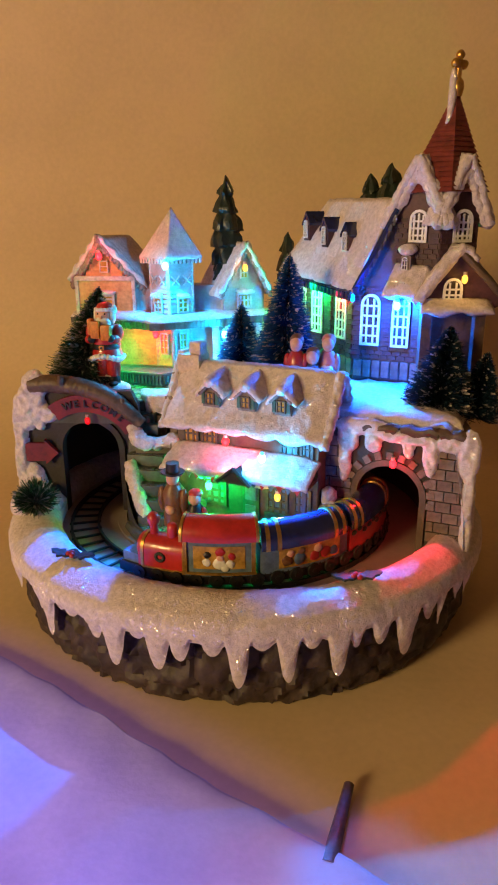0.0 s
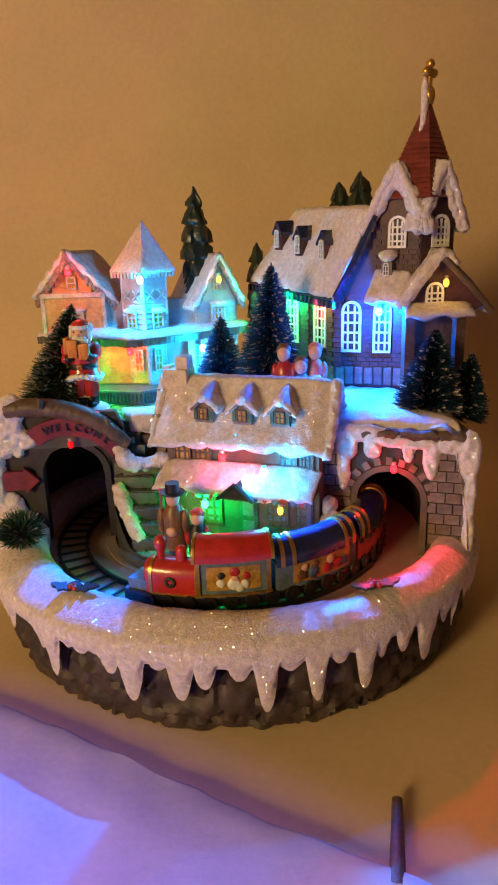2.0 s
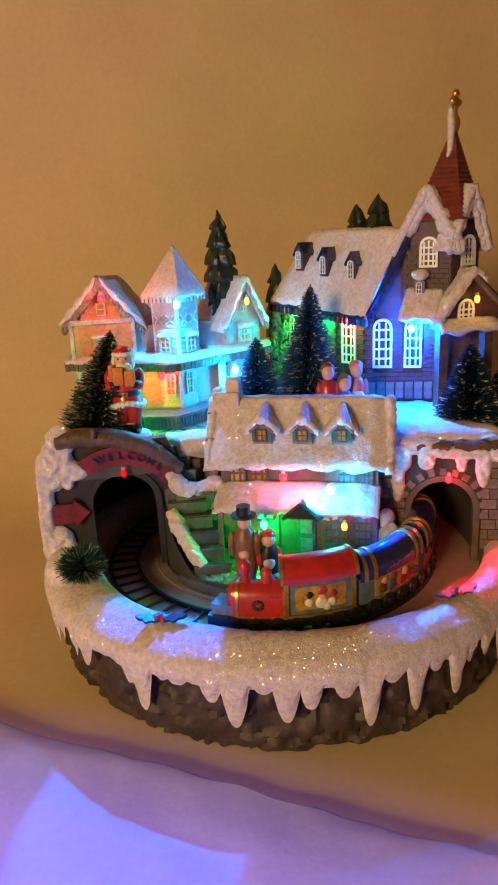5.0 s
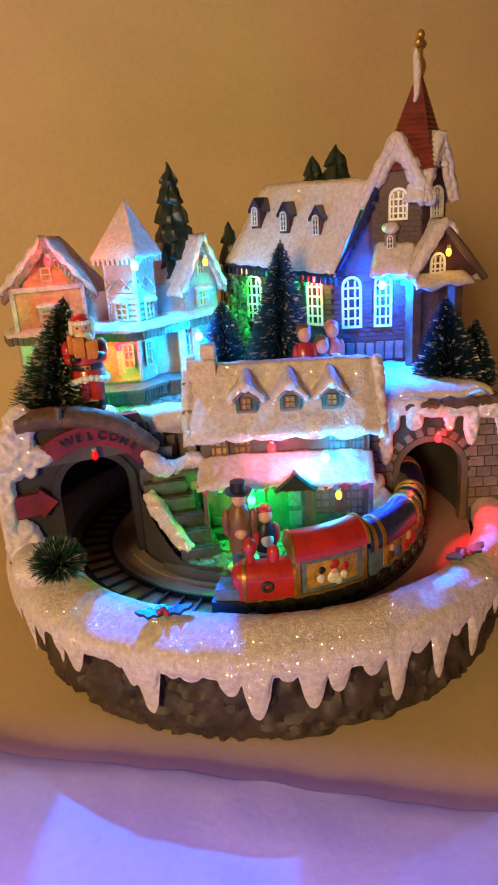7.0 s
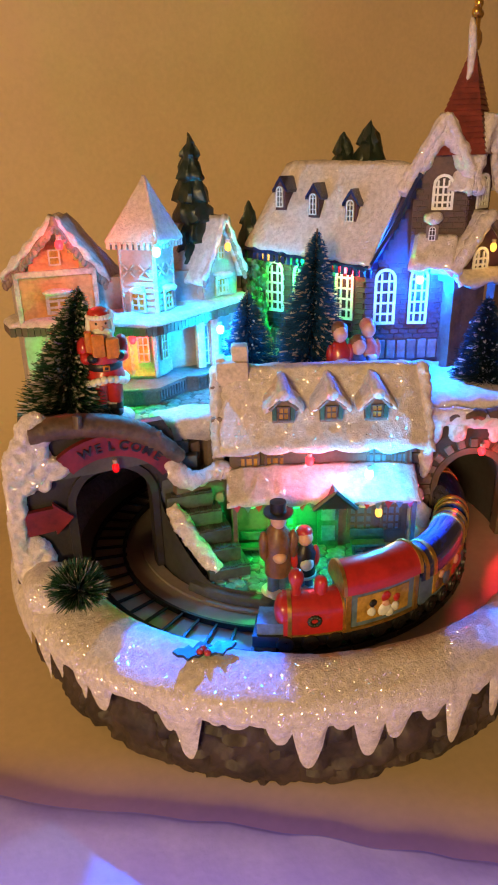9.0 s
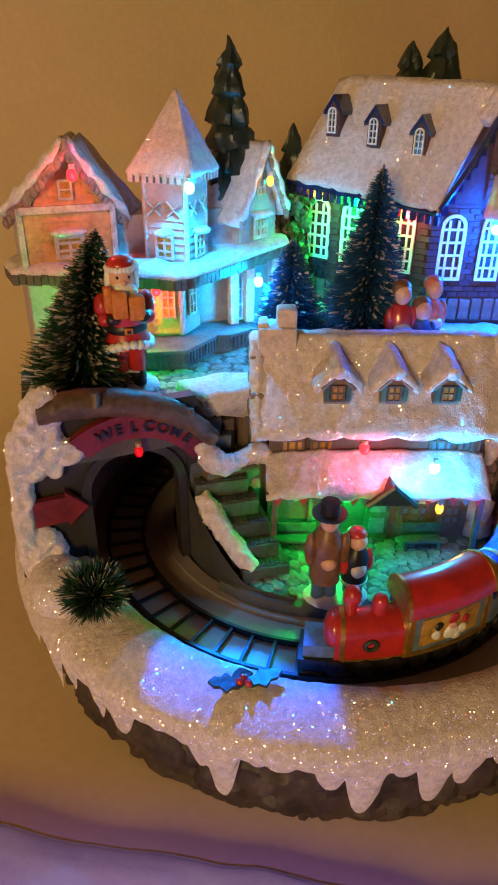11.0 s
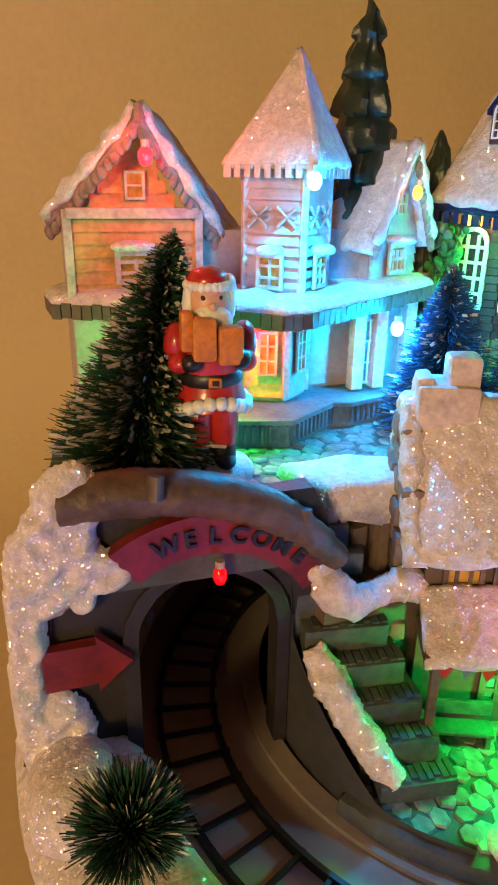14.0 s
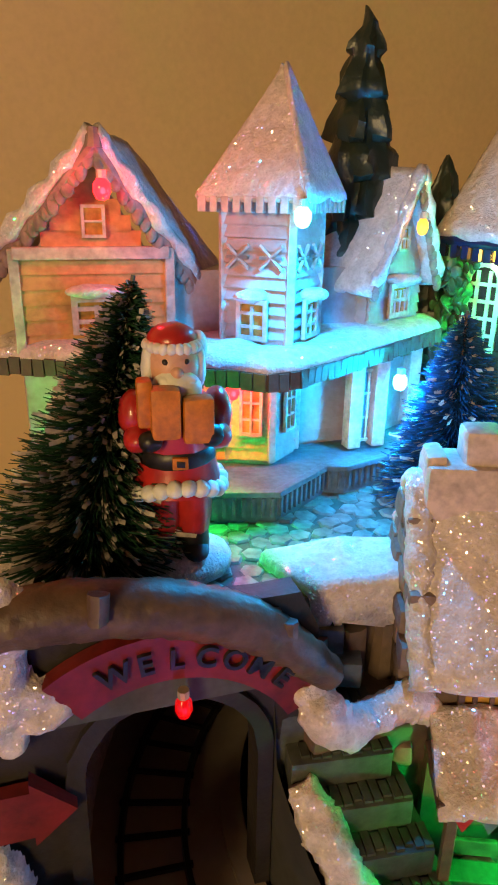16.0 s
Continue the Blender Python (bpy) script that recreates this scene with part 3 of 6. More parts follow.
for x, z in ((-0.100, 0.1205), (-0.0660, 0.1075)):
    bm = B()
    tube(bm, [(x, -0.0145, z + 0.0005), (x + 0.0005, -0.0135, z + 0.0055)], 0.0018, 8)
    rough(bm, 0.0003, 300, x)
    part("log_tie", bm, WOOD, wall_l)

# banner with lettering
banner = thing("welcome_banner", "arched dull red banner reading WELCOME over the tunnel mouth", "sign")
bm = B()
seg = 24
rows = []
BC, BZ = 0.0405, 0.0785
for i in range(seg + 1):
    t = radians(127 - (127 - 30) * i / seg)
    r0, r1 = 0.0262, 0.0362
    rows.append([WL @ Vector((BC + r * math.cos(t), BZ + r * math.sin(t), c)) for r, c in ((r0, 0.001), (r0, 0.0042), (r1, 0.0046), (r1, 0.001))])
vs = strip(bm, rows)
bm.faces.new(vs[0])
bm.faces.new(vs[-1])
board = part("board", bm, DARKRED, banner)


def letter_mesh(bm, ch, m, size):
    cu = bpy.data.curves.new("letter", "FONT")
    cu.body, cu.size, cu.extrude, cu.align_x, cu.align_y, cu.offset = ch, size, size * 0.07, "CENTER", "CENTER", size * 0.02
    ob = new("letter", cu)
    me = bpy.data.meshes.new_from_object(ob.evaluated_get(bpy.context.evaluated_depsgraph_get()))
    me.transform(m)
    bm.from_mesh(me)
    bpy.data.objects.remove(ob)
    bpy.data.curves.remove(cu)
    bpy.data.meshes.remove(me)


bm = B()
for i, ch in enumerate("WELCOME"):
    t = radians(108 - 60 * i / 6)
    turn = Matrix.Rotation(t - math.pi / 2, 4, "Z")
    letter_mesh(bm, ch, WL @ Matrix.Translation((BC + 0.0312 * math.cos(t), BZ + 0.0312 * math.sin(t), 0.0052)) @ turn, 0.0058)
part("lettering", bm, BLACK, board, "dark raised lettering", smooth=False)

# arrow sign on the left pillar
arrow = thing("arrow_sign", "dull red wooden arrow sign fixed to the wall beside the tunnel", "sign")
bm = B()
prism(bm, [(0.003, 0.074), (0.0145, 0.0745), (0.0145, 0.0725), (0.0225, 0.0795), (0.0145, 0.0875), (0.0145, 0.0855), (0.003, 0.085)], 0.003, WL @ Matrix.Translation((0, 0, 0.0015)))
rough(bm, 0.0004, 200)
part("board", bm, DARKRED, arrow, smooth=False)

# outer hillside from the left wall round the back to the right wall
hill = tagged(thing("hillside", "brown rocky resin hillside with snow on its outer shoulders", "hillside"), kind="structure")
bm = B()
rows = []
for z, r in ((0.046, 0.131), (0.06, 0.130), (0.075, 0.128), (0.09, 0.126), (0.104, 0.123), (0.109, 0.120)):
    row = []
    for i in range(121):
        a = -33 + (183 + 33) * i / 120
        p = ring_pt(0.002, 0, r, a, z)
        p += 0.002 * noise.noise_vector(p * 60) + 0.0012 * noise.noise_vector(p * 160)
        p.y = min(p.y, 0.117)
        row.append(p)
    rows.append(row)
strip(bm, rows)
part("rock_face", bm, STONE, hill)
for a_from, a_to, sd in ((-34, 30, 1.0), (150, 182.3, 2.0)):
    bm = B()
    rows = []
    for k, (z, r) in enumerate(((0.111, 0.112), (0.1125, 0.118), (0.109, 0.1235), (0.100, 0.1265), (0.088, 0.1295), (0.070, 0.1325), (0.050, 0.1345), (0.047, 0.131))):
        row = []
        n = 70
        for i in range(n + 1):
            a = a_from + (a_to - a_from) * i / n
            p = ring_pt(0.002, 0, r, a, z)
            p += 0.0014 * noise.noise_vector(p * 42 + Vector((sd, 0, 0))) + 0.0005 * noise.noise_vector(p * 240)
            p.y = min(p.y, 0.119)
            row.append(p)
        rows.append(row)
    strip(bm, rows)
    part("snow_cover", bm, SNOW, hill, "white glitter snow")

# terraces
terrace = tagged(thing("upper_terrace", "raised resin terrace carrying the houses above the tunnels", "terrace"), kind="structure")
bm = B()
prism(bm, [(-0.124, 0.0), (-0.120, -0.009), (-0.062, -0.012), (-0.060, 0.002), (-0.028, 0.002), (-0.02, 0.02), (0.03, 0.02), (0.05, 0.115), (-0.06, 0.116), (-0.115, 0.06)], 0.010, Matrix.Translation((0, 0, 0.0975)))
part("cobbled_slab", bm, COBJOINT, terrace, smooth=False)
bm = B()
prism(bm, [(-0.02, 0.0), (0.051, -0.0435), (0.116, -0.0705), (0.120, -0.02), (0.118, 0.04), (0.09, 0.1), (0.03, 0.112), (0.0, 0.03)], 0.010, Matrix.Translation((0, 0, 0.0985)))
part("snow_slab", bm, STONE, terrace, smooth=False)
bm = B()
snow_patch(bm, [(0.034, 0.004), (0.048, -0.034), (0.058, -0.044), (0.098, -0.060), (0.112, -0.062), (0.120, -0.02), (0.118, 0.03), (0.09, 0.09), (0.04, 0.10), (0.02, 0.05)], 0.1085, 0.0065, 0.002, 3.0)
part("snow_field", bm, SNOW, terrace, "white glitter snow field")

# ---- church ----
church = thing("church", "dark brick church with snowy roofs and a dark red spire", "church")


def wall_poly(name, pts, z0, z1, material, parent, label="", inset=0.0):
    bm = B()
    prism(bm, pts, z1 - z0, Matrix.Translation((0, 0, z0)))
    return part(name, bm, material, parent, label, smooth=False)


def brick_courses(parent, m, length, z0, z1, bl=0.0052, bh=0.0026, depth=0.0007, material=BRICK, skip=None, mesh_store={}):
    """Single bricks laid in courses on a wall face; skip(a, b): where none lies."""
    rows = int((z1 - z0) / bh)
    for j in range(rows):
        off = bl / 2 if j % 2 else 0
        for i in range(int(length / bl) + 2):
            a0, a1 = max(0.0, i * bl - off), min(length, (i + 1) * bl - off)
            if a1 - a0 < bl * 0.3:
                continue
            ac, bc = (a0 + a1) / 2, z0 + (j + 0.5) * bh
            if skip and skip(ac, bc):
                continue
            key = (round(a1 - a0, 4), bh, depth, material.name)
            if key not in mesh_store:
                bm = B()
                box(bm, (0, 0, 0), (a1 - a0 - 0.0005, bh - 0.0005, depth * 2), bev=0.0002)
                o = part("brick", bm, material, parent, smooth=False)
                mesh_store[key] = o.data
            else:
                o = new("brick", mesh_store[key])
                o.parent = parent
            o.matrix_basis = m @ Matrix.Translation((ac, bc, random.uniform(-0.0002, 0.0002)))


def lattice_window(parent, m, ac, b0, b1, w, bars=(2, 3), arch=True, frame_mat=WHITE, pane_mat=PANE, thick=0.0011):
    """A lattice window laid on a wall: a raised frame, bars and a pane."""
    hw = w / 2
    spring = b1 - hw * 1.15 if arch else b1
    out, inn = [], []
    fw = w * 0.13
    if arch:
        n = 8
        for i in range(n + 1):
            t = math.pi * i / n
            out.append((ac + hw * math.cos(t), spring + (b1 - spring) * math.sin(t) ** 0.8))
            inn.append((ac + (hw - fw) * math.cos(t), spring + (b1 - spring - fw) * math.sin(t) ** 0.8))
        out = [(ac + hw, b0)] + out + [(ac - hw, b0)]
        inn = [(ac + hw - fw, b0 + fw)] + inn + [(ac - hw + fw, b0 + fw)]
    else:
        out = [(ac + hw, b0), (ac + hw, b1), (ac - hw, b1), (ac - hw, b0)]
        inn = [(ac + hw - fw, b0 + fw), (ac + hw - fw, b1 - fw), (ac - hw + fw, b1 - fw), (ac - hw + fw, b0 + fw)]
    bm = B()
    prism(bm, out, 0.0003, m @ Matrix.Translation((0, 0, 0.0004)))
    win = part("window", bm, pane_mat, parent, smooth=False)
    bm = B()
    n = len(out)
    for c0, c1 in ((0.0004, 0.0004 + thick),):
        f0 = [bm.verts.new(m @ Vector((*p, c1))) for p in out]
        f1 = [bm.verts.new(m @ Vector((*p, c1))) for p in inn]
        g0 = [bm.verts.new(m @ Vector((*p, c0))) for p in out]
        g1 = [bm.verts.new(m @ Vector((*p, c0))) for p in inn]
        for i in range(n):
            j = (i + 1) % n
            bm.faces.new((f0[i], f0[j], f1[j], f1[i]))
            bm.faces.new((f0[i], f0[j], g0[j], g0[i]))
            bm.faces.new((f1[i], f1[j], g1[j], g1[i]))
    part("frame", bm, frame_mat, win, smooth=False)
    bw = w * 0.09
    bm2 = B()
    for i in range(1, bars[0] + 1):
        a = ac - hw + w * i / (bars[0] + 1)
        top = b1 - fw if not arch else spring + (b1 - spring) * math.sqrt(max(0.05, 1 - ((a - ac) / hw) ** 2)) - fw
        bmesh.ops.create_cube(bm2, size=1, matrix=m @ Matrix.Translation((a, (b0 + top) / 2, 0.0009)) @ Matrix.Diagonal((bw, top - b0 - fw, 0.001, 1)))
    for j in range(1, bars[1] + 1):
        b = b0 + (spring - b0) * j / (bars[1] + (0 if arch else 1))
        bmesh.ops.create_cube(bm2, size=1, matrix=m @ Matrix.Translation((ac, b, 0.00085)) @ Matrix.Diagonal((w - 2 * fw, bw, 0.001, 1)))
    part("lattice", bm2, frame_mat, win, smooth=False)
    return win


CH = [(0.036, 0.087), (0.069, 0.024), (0.110, 0.004), (0.137, 0.010), (0.130, 0.06), (0.112, 0.097)]
body = wall_poly("body", CH, 0.107, 0.171, BRICK, church, "dark brick walls")
left_m = facing((0.036, 0.087, 0), (0.033, -0.063))
front_m = facing((0.069, 0.024, 0), (0.041, -0.020))
LW, FW = math.hypot(0.033, 0.063), math.hypot(0.041, 0.020)
left_windows = [(0.012, 0.0125), (0.031, 0.0125), (0.058, 0.0115)]
for ac, w in left_windows:
    lattice_window(church, left_m @ Matrix.Translation((0, 0, 0.0004)), ac, 0.138, 0.1675, w, (2, 4))
front_windows = [(0.0095, 0.0118), (0.0275, 0.0105)]
for ac, w in front_windows:
    lattice_window(church, front_m @ Matrix.Translation((0, 0, 0.0004)), ac, 0.1365, 0.1665, w, (2, 4))
for m, L in ((left_m, LW), (front_m, FW)):
    n = int(L / 0.0055)
    for i in range(n):
        bm = B()
        box(bm, (0, 0, 0), (L / n - 0.0008, 0.010 + random.uniform(-0.0006, 0.0006), 0.0024), bev=0.0005)
        part("plinth_stone", bm, WALLBRICK, church, smooth=False).matrix_basis = m @ Matrix.Translation(((i + 0.5) * L / n, 0.1225, 0.0006))
for m, a in ((left_m, LW - 0.0035), (left_m, 0.021), (left_m, 0.0445), (front_m, 0.0015), (front_m, FW - 0.003), (left_m, 0.002)):
    for j in range(15):
        bm = B()
        box(bm, (0, 0, 0), (0.0062 if j % 2 else 0.0046, 0.0027, 0.002), bev=0.0003)
        part("brick", bm, BRICK, church, smooth=False).matrix_basis = m @ Matrix.Translation((a, 0.129 + j * 0.0029, 0.0008))
# gable over the front wall and nave roof
bm = B()
prism(bm, [(0.0, 0.170), (0.030, 0.170), (0.030, 0.205), (0.020, 0.213)], 0.003, front_m @ Matrix.Translation((0, 0, -0.003)))
part("gable", bm, BRICK, church, smooth=False)
bm = B()
snow_slab(bm, (0.058, 0.092, 0.2185), (0.0875, 0.0135, 0.2165), (0.027, 0.085, 0.1775), (0.0665, 0.0185, 0.170), 0.0035, 0.0045, 2.0, 60, 16, 6)
nave_roof = part("roof", bm, SNOW, church, "glitter snow roof")
bm = B()
snow_slab(bm, (0.0875, 0.0135, 0.2165), (0.058, 0.092, 0.2185), (0.128, 0.055, 0.175), (0.100, 0.112, 0.175), 0.003, 0.003, 4.0, 30, 10)
part("roof", bm, SNOW, church, "glitter snow roof")
bm = B()
tube(bm, [(0.026, 0.0845, 0.1745), (0.045, 0.0525, 0.1715), (0.0655, 0.0185, 0.1675)], 0.0016, 6)
for i in range(22):
    t = i / 21
    box(bm, Vector((0.0255, 0.0845, 0.1715)).lerp(Vector((0.0655, 0.018, 0.1645)), t), (0.0022, 0.0022, 0.004), 0, 0, -65)
tube(bm, [(0.0665, 0.0175, 0.169), (0.0765, 0.012, 0.190), (0.087, 0.0085, 0.213)], 0.0016, 6)
for i in range(9):
    t = (i + 0.5) / 9
    box(bm, Vector((0.0665, 0.017, 0.1665)).lerp(Vector((0.087, 0.008, 0.2105)), t), (0.003, 0.0022, 0.0036), 0, 0, -25)
part("eave_board", bm, NAVY, church, "dark scalloped eave board")
# roof dormers
for k, (x, y, z) in enumerate(((0.0445, 0.0735, 0.203), (0.0540, 0.0535, 0.1995), (0.0645, 0.0335, 0.1965))):
    bm = B()
    m = facing((x, y, z), (0.42, -0.906))
    prism(bm, [(-0.0034, -0.008), (0.0034, -0.008), (0.0034, 0.0035), (0.0, 0.008), (-0.0034, 0.0035)], 0.014, m @ Matrix.Translation((0, 0, -0.012)))
    d = part("dormer", bm, BRICK, church, "small dark gabled roof dormer", smooth=False)
    lattice_window(d, m @ Matrix.Translation((0, 0, 0.0018)), 0, -0.0065, 0.0045, 0.0046, (1, 3))
    bm = B()
    for sgn in (-1, 1):
        prism(bm, [(0, 0.0075), (sgn * 0.005, 0.0012), (sgn * 0.005, 0.0028), (0, 0.0098)], 0.013, m @ Matrix.Translation((0, 0, -0.010)))
    part("dormer_roof", bm, NAVY, d, "dark dormer roof", smooth=False)
# tower
TF, TL, TR, TB = (0.1085, -0.003), (0.0875, 0.0135), (0.1305, 0.0045), (0.1095, 0.022)
wall_poly("tower", [TL, TF, TR, TB], 0.172, 0.211, BRICK, church, "dark brick tower")
for (p, q), w in (((TL, TF), 0.0105), ((TF, TR), 0.0118)):
    L = math.hypot(q[0] - p[0], q[1] - p[1])
    m = facing((*p, 0), (q[0] - p[0], q[1] - p[1]))
    bm = B()
    prism(bm, [(-0.001, 0.205), (L + 0.001, 0.205), (L / 2, 0.2335)], 0.004, m @ Matrix.Translation((0, 0, -0.0035)))
    part("tower_gable", bm, BRICK, church, smooth=False)
    lattice_window(church, m @ Matrix.Translation((0, 0, 0.0006)), L * 0.54, 0.1955, 0.2125, w, (3, 3))
    bm = B()
    for s in (0, 1):
        lo, hi = m @ Vector((-0.0045 if s == 0 else L + 0.0045, 0.205, 0.0035)), m @ Vector((L / 2, 0.2385, 0.0035))
        back = m.to_3x3() @ Vector((0, 0, -0.0135))
        t = bmesh.new()
        snow_slab(t, hi, hi + back, lo, lo + back, 0.003, 0.0022, s + L * 50, 14, 10, 4)
        me = bpy.data.meshes.new("t")
        t.to_mesh(me)
        t.free()
        bm.from_mesh(me)
        bpy.data.meshes.remove(me)
        tube(bm, [lo + Vector((0, 0, -0.001)), lo.lerp(hi, 0.5) + Vector((0, 0, 0.001)), hi], [0.0028, 0.0026, 0.0026], 12, fine=12)
    rough(bm, 0.0010, 380, L)
    part("tower_gable_snow", bm, SNOW, church, "glitter snow along the tower gable")
    bm = B()
    band = []
    for i in range(9):
        t = i / 8
        for e in (-0.0040, L + 0.0040):
            band.append((e + (L / 2 - e) * t, 0.2065 + 0.0285 * t, 0.0042, 0.0046 + 0.0022 * (i % 3 == 1)))
    band.append((L / 2, 0.2335, 0.0050, 0.0065))
    wall_snow(bm, m @ Matrix.Translation((0, 0, 0.0022)), band, 0.0034, L * 70)
    part("tower_gable_drift", bm, SNOW, church, "thick glitter snow dripping over the tower gable")
# spire in shingled courses
bm = B()
apex = Vector((0.1140, 0.0085, 0.272))
corners = [Vector((0.0895, 0.0085, 0.221)), Vector((0.1105, -0.0095, 0.221)), Vector((0.1345, 0.0065, 0.221)), Vector((0.110, 0.0270, 0.221))]
n = 19
rows = []
for i in range(n + 1):
    t = i / n
    a = [c.lerp(apex, t * 0.93) for c in corners]
    ctr = sum(a, Vector()) / 4
    lo, up = [ctr + (p - ctr) * 1.05 for p in a], [ctr + (p - ctr) * 0.97 for p in a]
    rows += [up, lo] if i < n else [up]
strip(bm, rows, True)
part("spire", bm, SPIRE, church, "dark red shingled spire", smooth=False)
bm = B()
c0 = Vector((0.1142, 0.0085, 0.2675))
tube(bm, [c0, c0 + Vector((0, 0, 0.004)), c0 + Vector((0, 0, 0.007)), c0 + Vector((0, 0, 0.0085))], [0.0022, 0.0032, 0.0026, 0.0016], 10)
box(bm, c0 + Vector((0, 0, 0.0135)), (0.0026, 0.0026, 0.012), bev=0.0007)
box(bm, c0 + Vector((0, 0, 0.0150)), (0.0080, 0.0036, 0.0036), rz=38, bev=0.0010)
for k in (-1, 1):
    blob(bm, c0 + Vector((k * 0.0036 * math.cos(radians(38)), k * 0.0036 * math.sin(radians(38)), 0.0150)), (0.0023, 0.0023, 0.0023), 10)
blob(bm, c0 + Vector((0, 0, 0.0190)), (0.0023, 0.0023, 0.0024), 10)
rough(bm, 0.0003, 500)
part("finial_cross", bm, GOLD, church, "worn gold cross finial")
bm = B()
tube(bm, [(0.1085, 0.0065, 0.250), (0.1105, 0.006, 0.258), (0.1116, 0.0070, 0.268), (0.1118, 0.0085, 0.276), (0.1122, 0.0095, 0.282)], [0.0006, 0.0016, 0.0022, 0.0021, 0.0008], 8)
rough(bm, 0.0004, 500)
part("spire_snow", bm, SNOW, church)
# side roof over the front windows, niche and porch
bm = B()
snow_slab(bm, (0.0885, 0.0115, 0.1825), (0.1065, -0.002, 0.1815), (0.0815, 0.0065, 0.1695), (0.0995, -0.0085, 0.1685), 0.004, 0.005, 7.0, 24, 8, 5)
rough(bm, 0.0005, 250)
part("side_roof", bm, SNOW, church, "glitter snow on the low side roof")
niche = facing((0.0945, 0.0055, 0.184), (0.0205, -0.0165))
bm = B()
prism(bm, [(-0.003, -0.004), (0.003, -0.004), (0.003, 0.004), (0, 0.007), (-0.003, 0.004)], 0.006, niche @ Matrix.Translation((0, 0, -0.002)))
nb = part("niche", bm, WALLBRICK, church, "small stone niche", smooth=False)
lattice_window(nb, niche @ Matrix.Translation((0, 0, 0.0038)), 0, -0.003, 0.004, 0.0034, (1, 2))
bm = B()
clump(bm, niche @ Vector((0, 0.0075, 0.0025)), (0.0052, 0.0042, 0.0034), 3)
part("niche_snow", bm, SNOW, nb)
PM = facing((0.0995, -0.0075, 0), (0.042, 0.0005))
bm = B()
prism(bm, [(0.001, 0.160), (0.0375, 0.160), (0.046, 0.1635), (0.0195, 0.1895), (0.001, 0.166)], 0.012, PM @ Matrix.Translation((0, 0, -0.012)))
part("porch_gable", bm, BRICK, church, "dark brown porch gable", smooth=False)
bm = B()
for c in (0.004, 0.0335):
    bmesh.ops.create_cube(bm, size=1, matrix=PM @ Matrix.Translation((c, 0.134, -0.003)) @ Matrix.Diagonal((0.0055, 0.054, 0.006, 1)))
bmesh.ops.create_cube(bm, size=1, matrix=PM @ Matrix.Translation((0.019, 0.134, -0.011)) @ Matrix.Diagonal((0.028, 0.054, 0.002, 1)))
part("porch", bm, WOOD, church, "dark recessed doorway", smooth=False)
lattice_window(church, PM @ Matrix.Translation((0, 0, 0.0004)), 0.0165, 0.1655, 0.1775, 0.0105, (2, 2))
bm = B()
snow_slab(bm, PM @ Vector((-0.0005, 0.1645, -0.0005)), PM @ Vector((0.0385, 0.164, -0.0005)), PM @ Vector((-0.0015, 0.1605, 0.006)), PM @ Vector((0.0385, 0.1605, 0.006)), 0.003, 0.004, 9.0, 24, 6, 7)
part("porch_shelf_snow", bm, SNOW, church, "glitter snow ledge over the door")
bm = B()
for s, (lo_a, lo_z) in enumerate(((-0.0025, 0.1655), (0.0485, 0.161))):
    lo, hi = PM @ Vector((lo_a, lo_z, 0.0025)), PM @ Vector((0.0195, 0.1935, 0.0025))
    back = PM.to_3x3() @ Vector((0, 0, -0.014))
    t = bmesh.new()
    snow_slab(t, hi, hi + back, lo, lo + back, 0.0035 if s == 0 else 0.0018, 0.002, s + 11.0, 14, 12, 4)
    me = bpy.data.meshes.new("t")
    t.to_mesh(me)
    t.free()
    bm.from_mesh(me)
    bpy.data.meshes.remove(me)
tube(bm, [PM @ Vector((-0.0025, 0.1655, 0.003)), PM @ Vector((0.008, 0.181, 0.0035)), PM @ Vector((0.0195, 0.1925, 0.003)), PM @ Vector((0.028, 0.1865, 0.003))], [0.0032, 0.0036, 0.0032, 0.0014], 14, fine=10)
rough(bm, 0.0011, 360)
part("porch_roof_snow", bm, SNOW, church, "glitter snow on the porch roof")
bm = B()
tube(bm, [PM @ Vector((0.0195, 0.1905, 0.0035)), PM @ Vector((0.034, 0.177, 0.0035)), PM @ Vector((0.049, 0.1605, 0.0035))], 0.0022, 8)
rough(bm, 0.0004, 400)
part("porch_verge", bm, STONE, church, "dark porch verge")

# ---- house with turret ----
house = thing("clapboard_house", "pale clapboard house with snowy gables, a turret and a porch roof", "house")


def boards(parent, m, length, z0, z1, h=0.0028, skip=None, paint=None):
    """Overlapping clapboards on a wall face."""
    for j in range(int((z1 - z0) / h + 0.5)):
        lo = z0 + j * h
        a0, a1 = 0.0, length
        if skip:
            a0, a1 = skip(lo + h / 2)
            if a1 - a0 < 0.002:
                continue
        bm = B()
        vs = [bm.verts.new(m @ Vector(p)) for p in ((a0, lo, 0), (a1, lo, 0), (a1, lo, 0.0011), (a0, lo, 0.0011), (a0, lo + h, 0), (a1, lo + h, 0), (a1, lo + h, 0.0003), (a0, lo + h, 0.0003))]
        for q in ((0, 1, 2, 3), (4, 5, 6, 7), (3, 2, 6, 7), (0, 1, 5, 4), (0, 3, 7, 4), (1, 2, 6, 5)):
            bm.faces.new([vs[i] for i in q])
        part("clapboard", bm, paint or BOARD, parent, smooth=False)


def posts(parent, pts, z0, z1, s=0.0024, name="corner_post"):
    for x, y in pts:
        bm = B()
        box(bm, (x, y, (z0 + z1) / 2), (s, s, z1 - z0), bev=0.0003)
        part(name, bm, TRIMW, parent, smooth=False)


